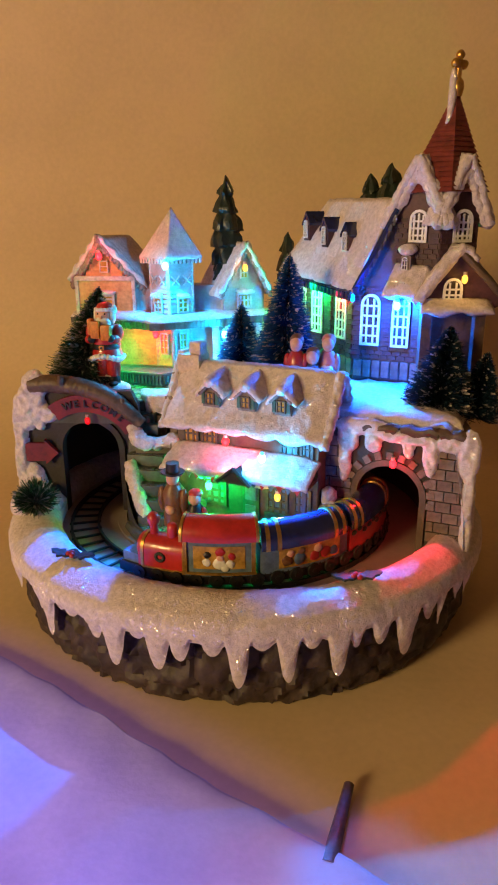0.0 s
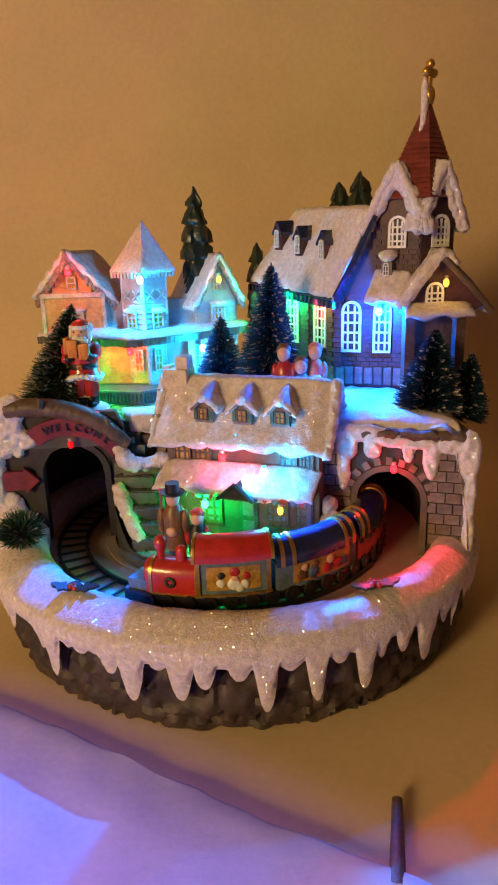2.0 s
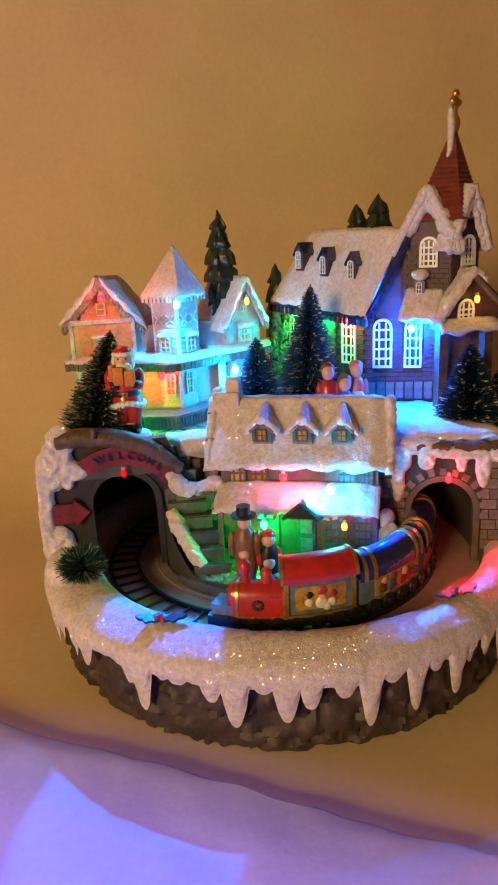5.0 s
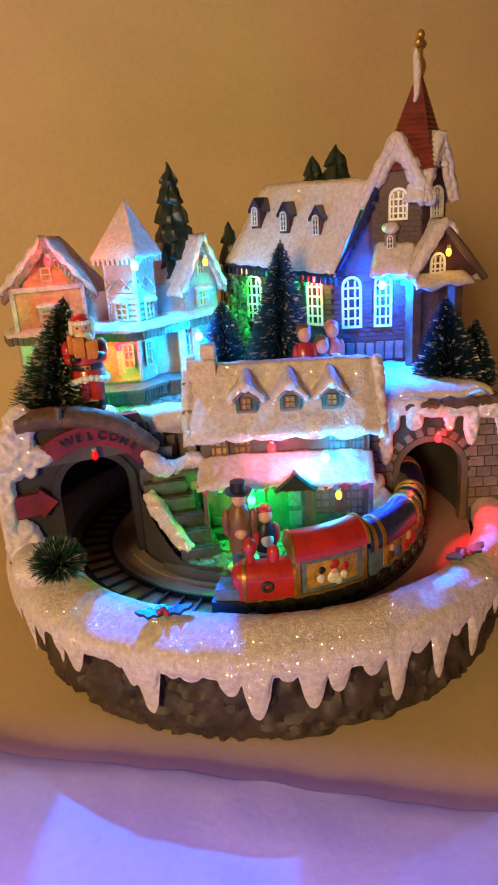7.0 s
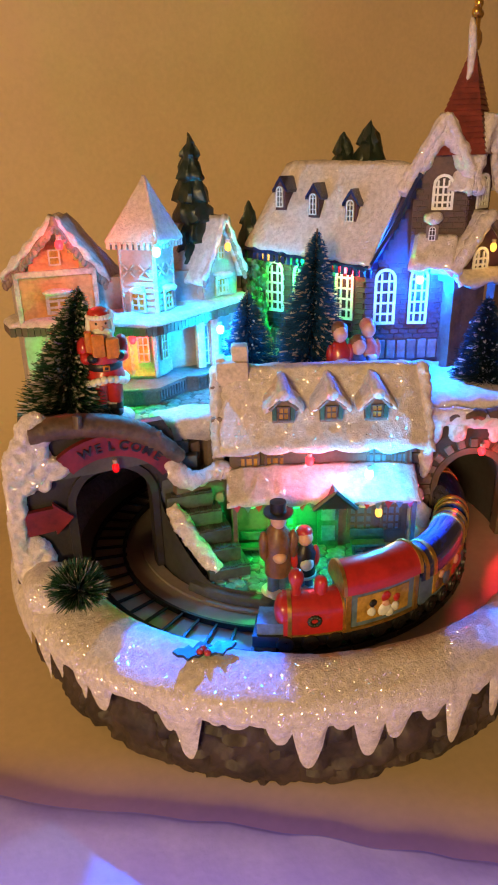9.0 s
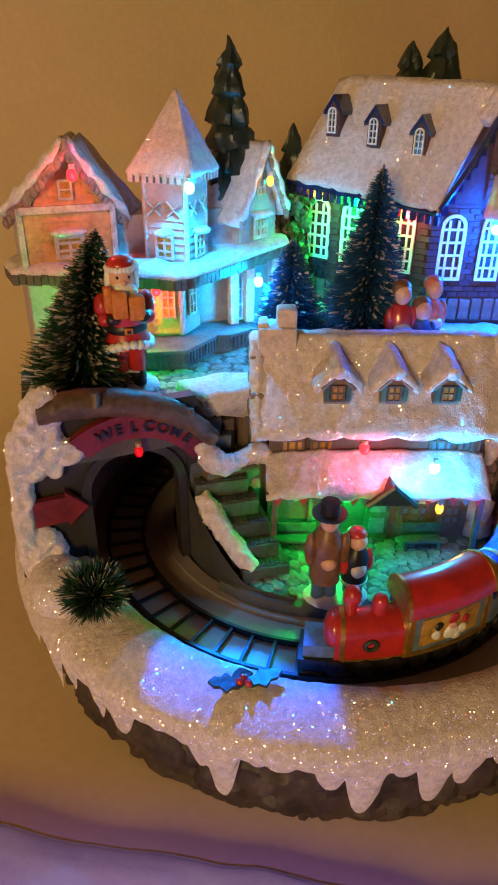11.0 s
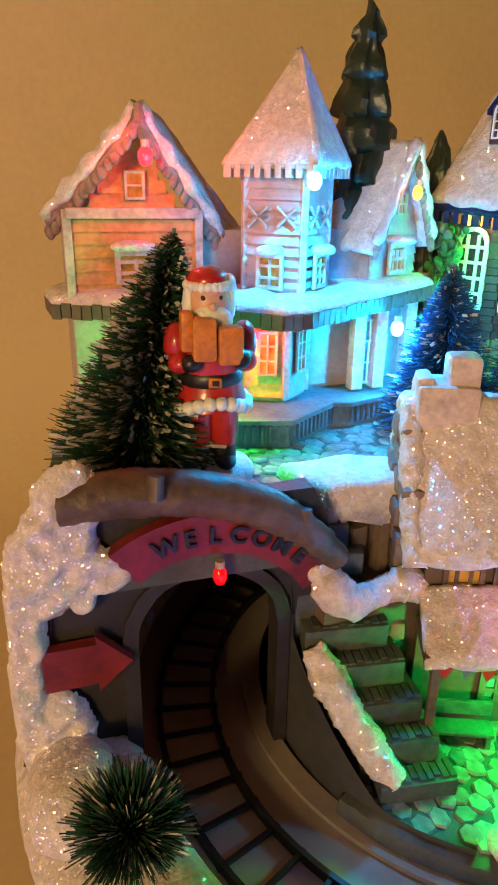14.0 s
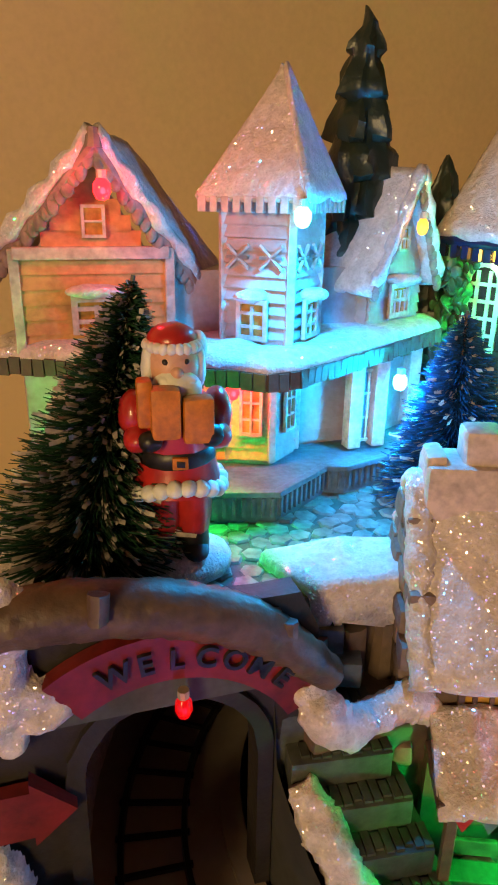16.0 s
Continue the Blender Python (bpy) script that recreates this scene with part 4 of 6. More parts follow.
wall_poly("core", [(-0.106, 0.063), (-0.069, 0.061), (-0.066, 0.064), (-0.008, 0.064), (0.015, 0.0755), (0.005, 0.080), (-0.106, 0.084)], 0.107, 0.168, BOARD, house, "pale wooden walls")
# left gable
GL = facing((-0.106, 0.063, 0), (0.037, -0.002))
gl_w = 0.037
bm = B()
prism(bm, [(0, 0.165), (gl_w, 0.165), (gl_w / 2, 0.1945)], 0.004, GL @ Matrix.Translation((0, 0, -0.004)))
part("gable_wall", bm, BOARD, house, smooth=False)
boards(house, GL, gl_w, 0.150, 0.1715, 0.0036, None, TANBOARD)
boards(house, GL, gl_w, 0.1745, 0.1925, 0.0036, lambda z: ((z - 0.166) / 0.0285 * gl_w / 2, gl_w - (z - 0.166) / 0.0285 * gl_w / 2), TANBOARD)
bm = B()
box(bm, GL @ Vector((gl_w / 2, 0.173, 0.001)), (gl_w, 0.003, 0.003), rz=-3, bev=0.0004)
part("belt_board", bm, TRIMW, house, smooth=False)
posts(house, [(-0.106, 0.0625), (-0.069, 0.0605)], 0.149, 0.174)


def house_window(parent, m, ac, b0, b1, w, snow=True, bars=(1, 2)):
    win = lattice_window(parent, m @ Matrix.Translation((0, 0, 0.001)), ac, b0, b1, w, bars, False, TRIMW, AMBER)
    if snow:
        bm = B()
        clump(bm, m @ Vector((ac, b1 + 0.0008, 0.002)), (w * 0.62, 0.0028, 0.0018), ac * 99, 12)
        part("window_snow", bm, SNOW, win)
    return win


house_window(house, GL, 0.0185, 0.1535, 0.163, 0.012)
house_window(house, GL, 0.0190, 0.1765, 0.184, 0.0056, False, (0, 1))
bm = B()
apexL = Vector((-0.0875, 0.0495, 0.1975))
snow_slab(bm, apexL, (-0.0745, 0.088, 0.1975), (-0.0605, 0.066, 0.1655), (-0.0480, 0.088, 0.1655), 0.0028, 0.003, 13.0, 40, 12, 5)
part("roof", bm, SNOW, house, "glitter snow roof slope")
bm = B()
snow_slab(bm, apexL, (-0.0745, 0.088, 0.1975), (-0.1105, 0.068, 0.171), (-0.0980, 0.088, 0.171), 0.0028, 0.003, 15.0, 30, 12, 5)
part("roof", bm, SNOW, house, "glitter snow roof slope")
bm = B()
for end, n in ((Vector((-0.0605, 0.0655, 0.1645)), 15), (Vector((-0.1105, 0.0675, 0.170)), 15)):
    tube(bm, [apexL + Vector((0, 0, -0.001)), apexL.lerp(end, 0.5) + Vector((0, 0.001, -0.0015)), end], [0.0016, 0.0014, 0.0014], 8)
    for i in range(n):
        p = apexL.lerp(end, (i + 0.7) / n) + Vector((0, 0.0006, -0.0028))
        blob(bm, p, (0.0016, 0.0012, 0.0022 + 0.0006 * (i % 2)), 8)
tube(bm, [apexL + Vector((0, -0.001, -0.002)), apexL + Vector((0, -0.001, 0.002))], [0.002, 0.0012], 8)
rough(bm, 0.0003, 500)
part("verge_board", bm, VERGE, house, "carved scalloped verge board")
for end in (Vector((-0.0600, 0.0655, 0.1655)), Vector((-0.1110, 0.0675, 0.171))):
    bm = B()
    tube(bm, [apexL.lerp(end, i / 14) + Vector((0, -0.0002, 0.0012 + 0.0004 * math.sin(i * 2.1))) for i in range(15)], [0.0019 + 0.0006 * math.sin(i * 1.7 + end.x * 90) for i in range(15)], 10)
    rough(bm, 0.0006, 330)
    part("verge_snow", bm, SNOW, house)
# turret
TUR = Vector((-0.0435, 0.0545))


def rot_square(c, r, deg=-92):
    return [(c.x + r * math.cos(radians(deg + k * 90)), c.y + r * math.sin(radians(deg + k * 90))) for k in range(4)]


sq = rot_square(TUR, 0.0128)
wall_poly("turret", sq, 0.148, 0.188, BOARD, house, "pale clapboard turret")
for k in (3, 0):
    p, q = sq[k], sq[(k + 1) % 4]
    L = math.hypot(q[0] - p[0], q[1] - p[1])
    m = facing((*p, 0), (q[0] - p[0], q[1] - p[1]))
    boards(house, m, L, 0.150, 0.187, 0.003)
    house_window(house, m, L * 0.5, 0.1525, 0.1625, 0.0085)
    bm = B()
    for s in (-1, 1):
        for a in (0.25, 0.75):
            box(bm, m @ Vector((L * a, 0.1725, 0.0014)), (0.006, 0.0008, 0.0008), ry=0, rz=math.degrees(math.atan2(q[1] - p[1], q[0] - p[0])))
            tube(bm, [m @ Vector((L * a - 0.003, 0.1725 - s * 0.0028, 0.0014)), m @ Vector((L * a + 0.003, 0.1725 + s * 0.0028, 0.0014))], 0.0005, 5)
    part("railing_relief", bm, TRIMW, house)
posts(house, sq, 0.149, 0.187, 0.0022)
eave = rot_square(TUR, 0.0195)
apexT = Vector((-0.0420, 0.0535, 0.2145))
for k in range(4):
    p, q = eave[k], eave[(k + 1) % 4]
    bm = B()
    e = 0.0004
    snow_slab(bm, apexT + Vector((-e, 0, 0)), apexT + Vector((e, 0, 0)), (*p, 0.187), (*q, 0.187), 0.0016, 0.0026, k * 3.1, 24, 12, 5)
    part("turret_roof", bm, SNOW, house, "glitter snow pyramid roof")
    bm = B()
    m = facing((*p, 0), (q[0] - p[0], q[1] - p[1]))
    L = math.hypot(q[0] - p[0], q[1] - p[1])
    for i in range(9):
        box(bm, m @ Vector(((i + 0.5) * L / 9, 0.1845, -0.0006)), (0.0018, 0.0018, 0.0035), rz=45)
    tube(bm, [m @ Vector((0, 0.186, -0.001)), m @ Vector((L, 0.186, -0.001))], 0.0012, 6)
    part("eave_trim", bm, TRIMW, house, "scalloped eave trim")
# right gable
GR = facing((-0.0110, 0.0612, 0), (0.0245, 0.0125))
gr_w = 0.0275
bm = B()
prism(bm, [(0, 0.108), (gr_w, 0.108), (gr_w, 0.166), (gr_w / 2, 0.191), (0, 0.166)], 0.02, GR @ Matrix.Translation((0, 0, -0.02)))
part("gable_wall", bm, BOARD, house, smooth=False)
boards(house, GR, gr_w, 0.150, 0.166, 0.003)
boards(house, GR, gr_w, 0.166, 0.190, 0.003, lambda z: ((z - 0.166) / 0.025 * gr_w / 2, gr_w - (z - 0.166) / 0.025 * gr_w / 2))
GRL = facing(GR @ Vector((0, 0, -0.02)), (GR.to_3x3() @ Vector((0, 0, 1))).to_2d())
boards(house, GRL, 0.02, 0.150, 0.166, 0.003)
house_window(house, GR, gr_w / 2, 0.153, 0.163, 0.011, True, (3, 1))
house_window(house, GR, gr_w / 2, 0.172, 0.179, 0.0055, False, (1, 1))
top, bk = GR @ Vector((gr_w / 2, 0.1935, 0.0055)), GR.to_3x3() @ Vector((0, 0, -0.036))
for s, sd in ((-0.0045, 17.0), (gr_w + 0.0045, 19.0)):
    lo = GR @ Vector((s, 0.1625, 0.0045))
    bm = B()
    snow_slab(bm, top, top + bk, lo, lo + bk, 0.0026, 0.003, sd, 34, 12, 5)
    part("roof", bm, SNOW, house, "glitter snow roof slope")
    bm = B()
    for i in range(13):
        blob(bm, top.lerp(lo, (i + 0.6) / 13) + Vector((0, 0, -0.0022)), (0.0014, 0.0012, 0.0020 + 0.0006 * (i % 2)), 8)
    tube(bm, [top + Vector((0, 0, -0.0008)), lo + Vector((0, 0, -0.0008))], 0.0012, 6)
    part("verge_board", bm, VERGE, house, "carved scalloped verge board")
    bm = B()
    tube(bm, [top.lerp(lo, i / 12) + Vector((0, -0.0004, 0.0010 + 0.0004 * math.sin(i * 2.3))) for i in range(13)], [0.0016 + 0.0005 * math.sin(i * 1.9) for i in range(13)], 10)
    rough(bm, 0.0005, 330)
    part("verge_snow", bm, SNOW, house)
# ground floor bay, recess and porch posts
bay = [(-0.084, 0.0605), (-0.0545, 0.0570), (-0.0437, 0.0515), (-0.0333, 0.0592), (-0.0330, 0.066), (-0.084, 0.066)]
wall_poly("bay", bay, 0.107, 0.147, BOARD, house, "pale clapboard bay")
for p, q, win in ((bay[1], bay[2], 0.0066), (bay[2], bay[3], 0.0062), (bay[0], bay[1], 0)):
    L = math.hypot(q[0] - p[0], q[1] - p[1])
    m = facing((*p, 0), (q[0] - p[0], q[1] - p[1]))
    boards(house, m, L, 0.1175, 0.146, 0.0034, None, YELLOWLITBOARD if win > 0.0064 else TANBOARD if not win else None)
    if win:
        house_window(house, m, win, 0.125, 0.139, 0.0062 if win > 0.0064 else 0.0055, False, (1, 2))
posts(house, [bay[1], bay[2], bay[3]], 0.117, 0.147, 0.0022)
posts(house, [(-0.0165, 0.0555), (-0.0085, 0.0555), (0.012, 0.070), (-0.104, 0.066)], 0.117, 0.147, 0.0042, "porch_post")
m = facing((-0.033, 0.0635, 0), (0.025, 0))
boards(house, m, 0.025, 0.1175, 0.146, 0.0034)
lattice_window(house, facing((-0.0155, 0.0575, 0), (0.006, 0.0)), 0.004, 0.118, 0.140, 0.006, (1, 2), False, TRIMW, STEEL)
# skirt roof
SK = [(-0.113, 0.078), (-0.112, 0.064), (-0.0985, 0.0565), (-0.078, 0.045), (-0.062, 0.0345), (-0.0545, 0.0285), (-0.046, 0.0295), (-0.032, 0.0365), (-0.006, 0.052), (0.019, 0.067), (0.0235, 0.078), (0.014, 0.086), (-0.05, 0.088), (-0.108, 0.090)]
bm = B()
prism(bm, SK, 0.004, Matrix.Translation((0, 0, 0.1445)))
rough(bm, 0.0004, 300)
skirt = part("porch_roof", bm, STONE, house, "dark shingled porch eave", smooth=False)
bm = B()
for i in range(1, 10):
    (x0, y0), (x1, y1) = SK[i], SK[i + 1]
    L = math.hypot(x1 - x0, y1 - y0)
    n = max(2, int(L / 0.0026))
    for k in range(n):
        t = (k + 0.5) / n
        box(bm, (x0 + (x1 - x0) * t, y0 + (y1 - y0) * t, 0.1462 + random.uniform(-0.0004, 0.0004)), (L / n * 0.88, 0.0012, 0.0042), rz=math.degrees(math.atan2(y1 - y0, x1 - x0)), rx=random.uniform(-8, 8))
part("shingle_edge", bm, STONE, skirt, "row of dark shingles", smooth=False)
bm = B()
snow_patch(bm, SK, 0.1485, 0.0036, 0.0022, 21.0)
part("porch_roof_snow", bm, SNOW, house, "glitter snow on the porch roof")
# deck with rail
DK = [(-0.098, 0.055), (-0.0655, 0.0385), (-0.0490, 0.0335), (-0.0300, 0.0455), (-0.0245, 0.0435), (-0.0065, 0.0480), (0.012, 0.062), (0.01, 0.08), (-0.098, 0.08)]
bm = B()
prism(bm, DK, 0.009, Matrix.Translation((0, 0, 0.107)))
deck = part("deck", bm, STEEL, house, "slate green porch deck", smooth=False)
bm = B()
for i in range(0, 6):
    (x0, y0), (x1, y1) = DK[i], DK[i + 1]
    L, deg = math.hypot(x1 - x0, y1 - y0), math.degrees(math.atan2(y1 - y0, x1 - x0))
    box(bm, ((x0 + x1) / 2, (y0 + y1) / 2 - 0.0004, 0.1160), (L + 0.001, 0.0024, 0.0016), rz=deg, bev=0.0003)
    n = max(2, int(L / 0.0022))
    for k in range(n):
        t = (k + 0.5) / n
        box(bm, (x0 + (x1 - x0) * t, y0 + (y1 - y0) * t - 0.0005, 0.1122), (0.0009, 0.0014, 0.0052), rz=deg)
part("balustrade", bm, STEEL, deck, "slate green balustrade", smooth=False)

# ---- shop ----
SHOP = (0.0105, -0.0215, 0)
SRZ = -25.0
shop = thing("toy_shop", "stone shop with steep snowy roof, three dormers and snowy awning", "shop", SHOP, SRZ)
# local: x along the ridge, -y towards the front
bm = B()
box(bm, (0.0, 0.0, 0.074), (0.084, 0.033, 0.056))
prism(bm, [(-0.0155, 0.100), (0.0155, 0.100), (0, 0.127)], 0.080, Matrix(((0, 0, 1, -0.040), (1, 0, 0, 0), (0, 1, 0, 0), (0, 0, 0, 1))))
part("body", bm, STONE, shop, "brown stone walls", smooth=False)
bm = B()
snow_slab(bm, (-0.047, 0.0, 0.1320), (0.0475, 0.0, 0.1320), (-0.047, -0.0242, 0.1026), (0.0475, -0.0242, 0.1026), 0.0034, 0.0042, 25.0, 90, 18, 6)
part("roof", bm, SNOW, shop, "thick glitter snow roof slope")
bm = B()
snow_slab(bm, (0.0475, 0.0, 0.1320), (-0.047, 0.0, 0.1320), (0.0475, 0.022, 0.104), (-0.047, 0.022, 0.104), 0.0034, 0.004, 27.0, 60, 12, 6)
part("roof", bm, SNOW, shop, "thick glitter snow roof slope")
for s in (1, -0.985):
    bm = B()
    tube(bm, [(s * 0.0475, -0.025, 0.0995), (s * 0.0478, -0.012, 0.1165), (s * 0.0478, 0.0, 0.1315), (s * 0.0478, 0.012, 0.1165)], [0.0024, 0.0028, 0.003, 0.0024], 16, fine=14)
    rough(bm, 0.0012, 330)
    rough(bm, 0.0004, 1200)
    part("roof_edge_snow", bm, SNOW, shop)
bm = B()
for i in range(13):
    for k in range(4):
        z = 0.050 + i * 0.0062
        if abs(-0.013 + k * 0.0085) > 0.025 - max(0, z - 0.1) * 0.8:
            continue
        bm = B()
        box(bm, (0, 0, 0), (0.0052, random.uniform(0.0072, 0.0088), random.uniform(0.0052, 0.0062)), bev=0.0013)
        rough(bm, 0.0005, 260, i * 4 + k)
        part("stone", bm, WALLBRICK, shop).location = (-0.0474 + random.uniform(-0.0006, 0.0006), -0.013 + k * 0.0085 + (0.004 if i % 2 else 0), z)
bm = B()
box(bm, (-0.0395, -0.001, 0.1265), (0.0145, 0.0125, 0.022), bev=0.0014)
box(bm, (-0.0360, -0.001, 0.1400), (0.0075, 0.0085, 0.0085), bev=0.0012)
box(bm, (-0.0448, -0.001, 0.1375), (0.0040, 0.0090, 0.0030), bev=0.0010)
rough(bm, 0.0004, 300)
part("chimney", bm, TRIMW, shop, "pale stepped chimney")
for k, x in enumerate((-0.0175, 0.0035, 0.0235)):
    bm = B()
    m = facing((x, -0.0215, 0.1195), (1, 0))
    prism(bm, [(-0.0048, -0.006), (0.0048, -0.006), (0.0048, 0.0018), (0, 0.0062), (-0.0048, 0.0018)], 0.017, m @ Matrix.Translation((0, 0, -0.017)))
    d = part("dormer", bm, WALLBRICK, shop, "small brown dormer", smooth=False)
    lattice_window(d, m, 0, -0.0045, 0.002, 0.0052, (1, 1), False, WOOD, AMBER)
    bm = B()
    for s in (-1, 1):
        box(bm, m @ Vector((s * 0.0040, -0.0013, 0.0008)), (0.0019, 0.001, 0.0062), bev=0.0002)
    part("shutter", bm, PINE, d, "dark green shutters", smooth=False)
    bm = B()
    for s in (-1, 1):
        t = bmesh.new()
        snow_slab(t, (x, -0.024, 0.1272), (x, -0.004, 0.1297), (x + s * 0.0074, -0.0235, 0.1195), (x + s * 0.0062, -0.006, 0.122), 0.0022, 0.001, k + s, 12, 8, 5)
        me = bpy.data.meshes.new("t")
        t.to_mesh(me)
        t.free()
        bm.from_mesh(me)
        bpy.data.meshes.remove(me)
    tube(bm, [(x, -0.0246, 0.1268), (x, -0.0150, 0.1288), (x, -0.0040, 0.1298)], [0.0026, 0.0029, 0.0022], 12, fine=6)
    rough(bm, 0.0005, 330, k)
    part("dormer_snow", bm, SNOW, d)
    bm = B()
    for s in (-1, 1):
        tube(bm, [m @ Vector((0, 0.0068, 0.0014)), m @ Vector((s * 0.0062, 0.0008, 0.0014))], 0.0010, 6)
    part("dormer_verge", bm, WALLBRICK, d)
# upper windows under the eave
FS = facing((0, -0.0166, 0), (1, 0))
for x, w, mt in ((-0.033, 0.010, AMBER), (-0.021, 0.010, AMBER), (0.026, 0.010, STEEL), (0.036, 0.007, STEEL)):
    lattice_window(shop, FS, x, 0.0895, 0.1015, w, (2, 1), False, WOOD, mt)
# awning
bm = B()
snow_slab(bm, (-0.0435, -0.0165, 0.0885), (0.0435, -0.0165, 0.0890), (-0.0435, -0.0335, 0.0800), (0.0425, -0.0335, 0.0806), 0.0036, 0.0036, 31.0, 80, 12, 6)
rough(bm, 0.0006, 220)
part("awning_snow", bm, SNOW, shop, "glitter snow on the awning")
bm = B()
prism(bm, [(-0.004, 0.0790), (0.012, 0.0790), (0.004, 0.0865)], 0.012, facing((0, -0.0385, 0), (1, 0)) @ Matrix.Translation((0, 0, -0.012)))
for s in (-1, 1):
    tube(bm, [(0.004, -0.0385, 0.0872), (0.004 + s * 0.0095, -0.0385, 0.0788)], 0.0012, 6)
part("door_pediment", bm, BLACK, shop, "dark pediment over the door", smooth=False)
bm = B()
box(bm, (-0.0005, -0.026, 0.0803), (0.086, 0.016, 0.0022), bev=0.0004)
part("awning_board", bm, WOOD, shop, smooth=False)
for i in range(17):
    bm = B()
    prism(bm, [(-0.0018, 0), (0.0018, 0), (0, -0.0034)], 0.0008, facing((-0.039 + i * 0.0048, -0.0345, 0.080), (1, 0)))
    part("pennant", bm, (RED, STEEL)[i % 2], shop, smooth=False)
bm = B()
box(bm, (0.004, -0.0172, 0.060), (0.010, 0.0016, 0.026), bev=0.0003)
door = part("door", bm, PINE, shop, "dark green door", smooth=False)
bm = B()
for z in (0.055, 0.066):
    box(bm, (0.004, -0.0182, z), (0.0065, 0.0008, 0.008), bev=0.0002)
part("door_panel", bm, STEEL, door, smooth=False)
for x, w in ((-0.018, 0.014), (0.0195, 0.013), (0.034, 0.010)):
    lattice_window(shop, FS, x, 0.055, 0.073, w, (2, 3), False, WOOD, STEEL)
posts_x = (-0.040, 0.0405)
for x in posts_x:
    bm = B()
    box(bm, (x, -0.0315, 0.064), (0.0022, 0.0022, 0.033), bev=0.0003)
    part("awning_post", bm, WOOD, shop, smooth=False)
for x, rx in ((-0.030, 0), (0.022, 0)):
    bench = thing("bench", "small dark painted bench by the shop wall", "bench", (SHOP[0] + 0.906 * x - 0.423 * 0.0245, SHOP[1] - 0.423 * x - 0.906 * 0.0245, 0.0475), SRZ, "shop benches")
    bm = B()
    box(bm, (0, 0, 0.0052), (0.016, 0.0052, 0.0013), bev=0.0003)
    part("seat", bm, PINE, bench, smooth=False)
    bm = B()
    box(bm, (0, 0.003, 0.0092), (0.016, 0.0011, 0.0042), bev=0.0003)
    part("backrest", bm, PINE, bench, smooth=False)
    for s in (-1, 1):
        bm = B()
        box(bm, (s * 0.0068, 0, 0.0025), (0.0014, 0.0045, 0.005), bev=0.0002)
        part("leg", bm, PINE, bench, smooth=False)

# ---- stairs, ledge and snow on the walls ----
stairs = thing("stone_stairs", "green-grey stone stairs climbing beside the shop", "stairs")
for i in range(6):
    z = 0.0530 + 0.0068 * i
    y = -0.0430 + 0.0063 * i
    xl, xr = -0.0545 - 0.0022 * i, -0.0355 - 0.0016 * i
    bm = B()
    box(bm, ((xl + xr) / 2, y + 0.010, (0.043 + z) / 2), (xr - xl, 0.020, z - 0.043), rz=-10, bev=0.0005)
    st = part("step", bm, STAIR, stairs)
    for k in range(9):
        bm = B()
        a = xl + 0.0012 + (xr - xl - 0.0024) * (k + 0.5) / 9
        box(bm, (a, y + 0.0033 - (a - (xl + xr) / 2) * 0.17, z + 0.0002), ((xr - xl) / 9 - 0.0006, 0.0052 if k % 3 else 0.0036, 0.0008), rz=-10)
        part("tread_slat", bm, STAIR, st, smooth=False)
bm = B()
pts = [(-0.0515, -0.0395, 0.0515), (-0.0545, -0.0340, 0.0570), (-0.0575, -0.028, 0.0630), (-0.0605, -0.0220, 0.0695), (-0.0635, -0.0165, 0.0765)]
tube(bm, pts, [0.0026, 0.0044, 0.0042, 0.0048, 0.0028], 20, fine=12)
rough(bm, 0.0010, 260)
rough(bm, 0.0004, 1100)
part("snow_rail", bm, SNOW, stairs, "thick snow on the stair wall")
bm = B()
tube(bm, [(-0.0625, -0.0130, 0.0975), (-0.0590, -0.0150, 0.0925), (-0.0550, -0.0165, 0.0880), (-0.0480, -0.0155, 0.0870), (-0.0420, -0.0150, 0.0875), (-0.0370, -0.0160, 0.0885), (-0.0330, -0.0190, 0.0850)], [0.0018, 0.0048, 0.0046, 0.0036, 0.0038, 0.0048, 0.002], 20, fine=10)
rough(bm, 0.0011, 230, 4)
rough(bm, 0.0004, 1100)
part("snow_lip", bm, SNOW, stairs, "thick snow along the landing edge")
bm = B()
box(bm, (-0.046, -0.0085, 0.0665), (0.028, 0.014, 0.041), bev=0.001)
rough(bm, 0.0006, 150)
part("landing", bm, STONE, stairs, "brown stone landing")
for i in range(3):
    bm = B()
    box(bm, (-0.0560 + 0.0022 * i, 0.0035 - 0.0045 * i, 0.1045 - 0.0058 * i), (0.012, 0.0055, 0.006), rz=-24, bev=0.0005)
    part("upper_step", bm, STAIR, stairs)
ledge = thing("stone_ledge", "brown stone ledge with a dripping cap of glitter snow", "rock ledge")
bm = B()
box(bm, (-0.0425, 0.005, 0.094), (0.032, 0.014, 0.028), rz=-5, bev=0.002)
for i in range(4):
    tube(bm, [(-0.055 + i * 0.0085, -0.0025 - 0.0004 * i, 0.081), (-0.054 + i * 0.0085, -0.003, 0.1)], [0.0038, 0.0026], 8)
rough(bm, 0.0009, 160)
part("rock", bm, STONE, ledge)
bm = B()
snow_patch(bm, [(-0.0605, 0.0155), (-0.0585, 0.0045), (-0.054, -0.003), (-0.047, -0.0045), (-0.036, -0.0055), (-0.0265, -0.004), (-0.0235, 0.006), (-0.028, 0.0135), (-0.045, 0.0165)], 0.1085, 0.0036, 0.010, 5.0)
part("snow_cap", bm, SNOW, ledge, "glitter snow cap")

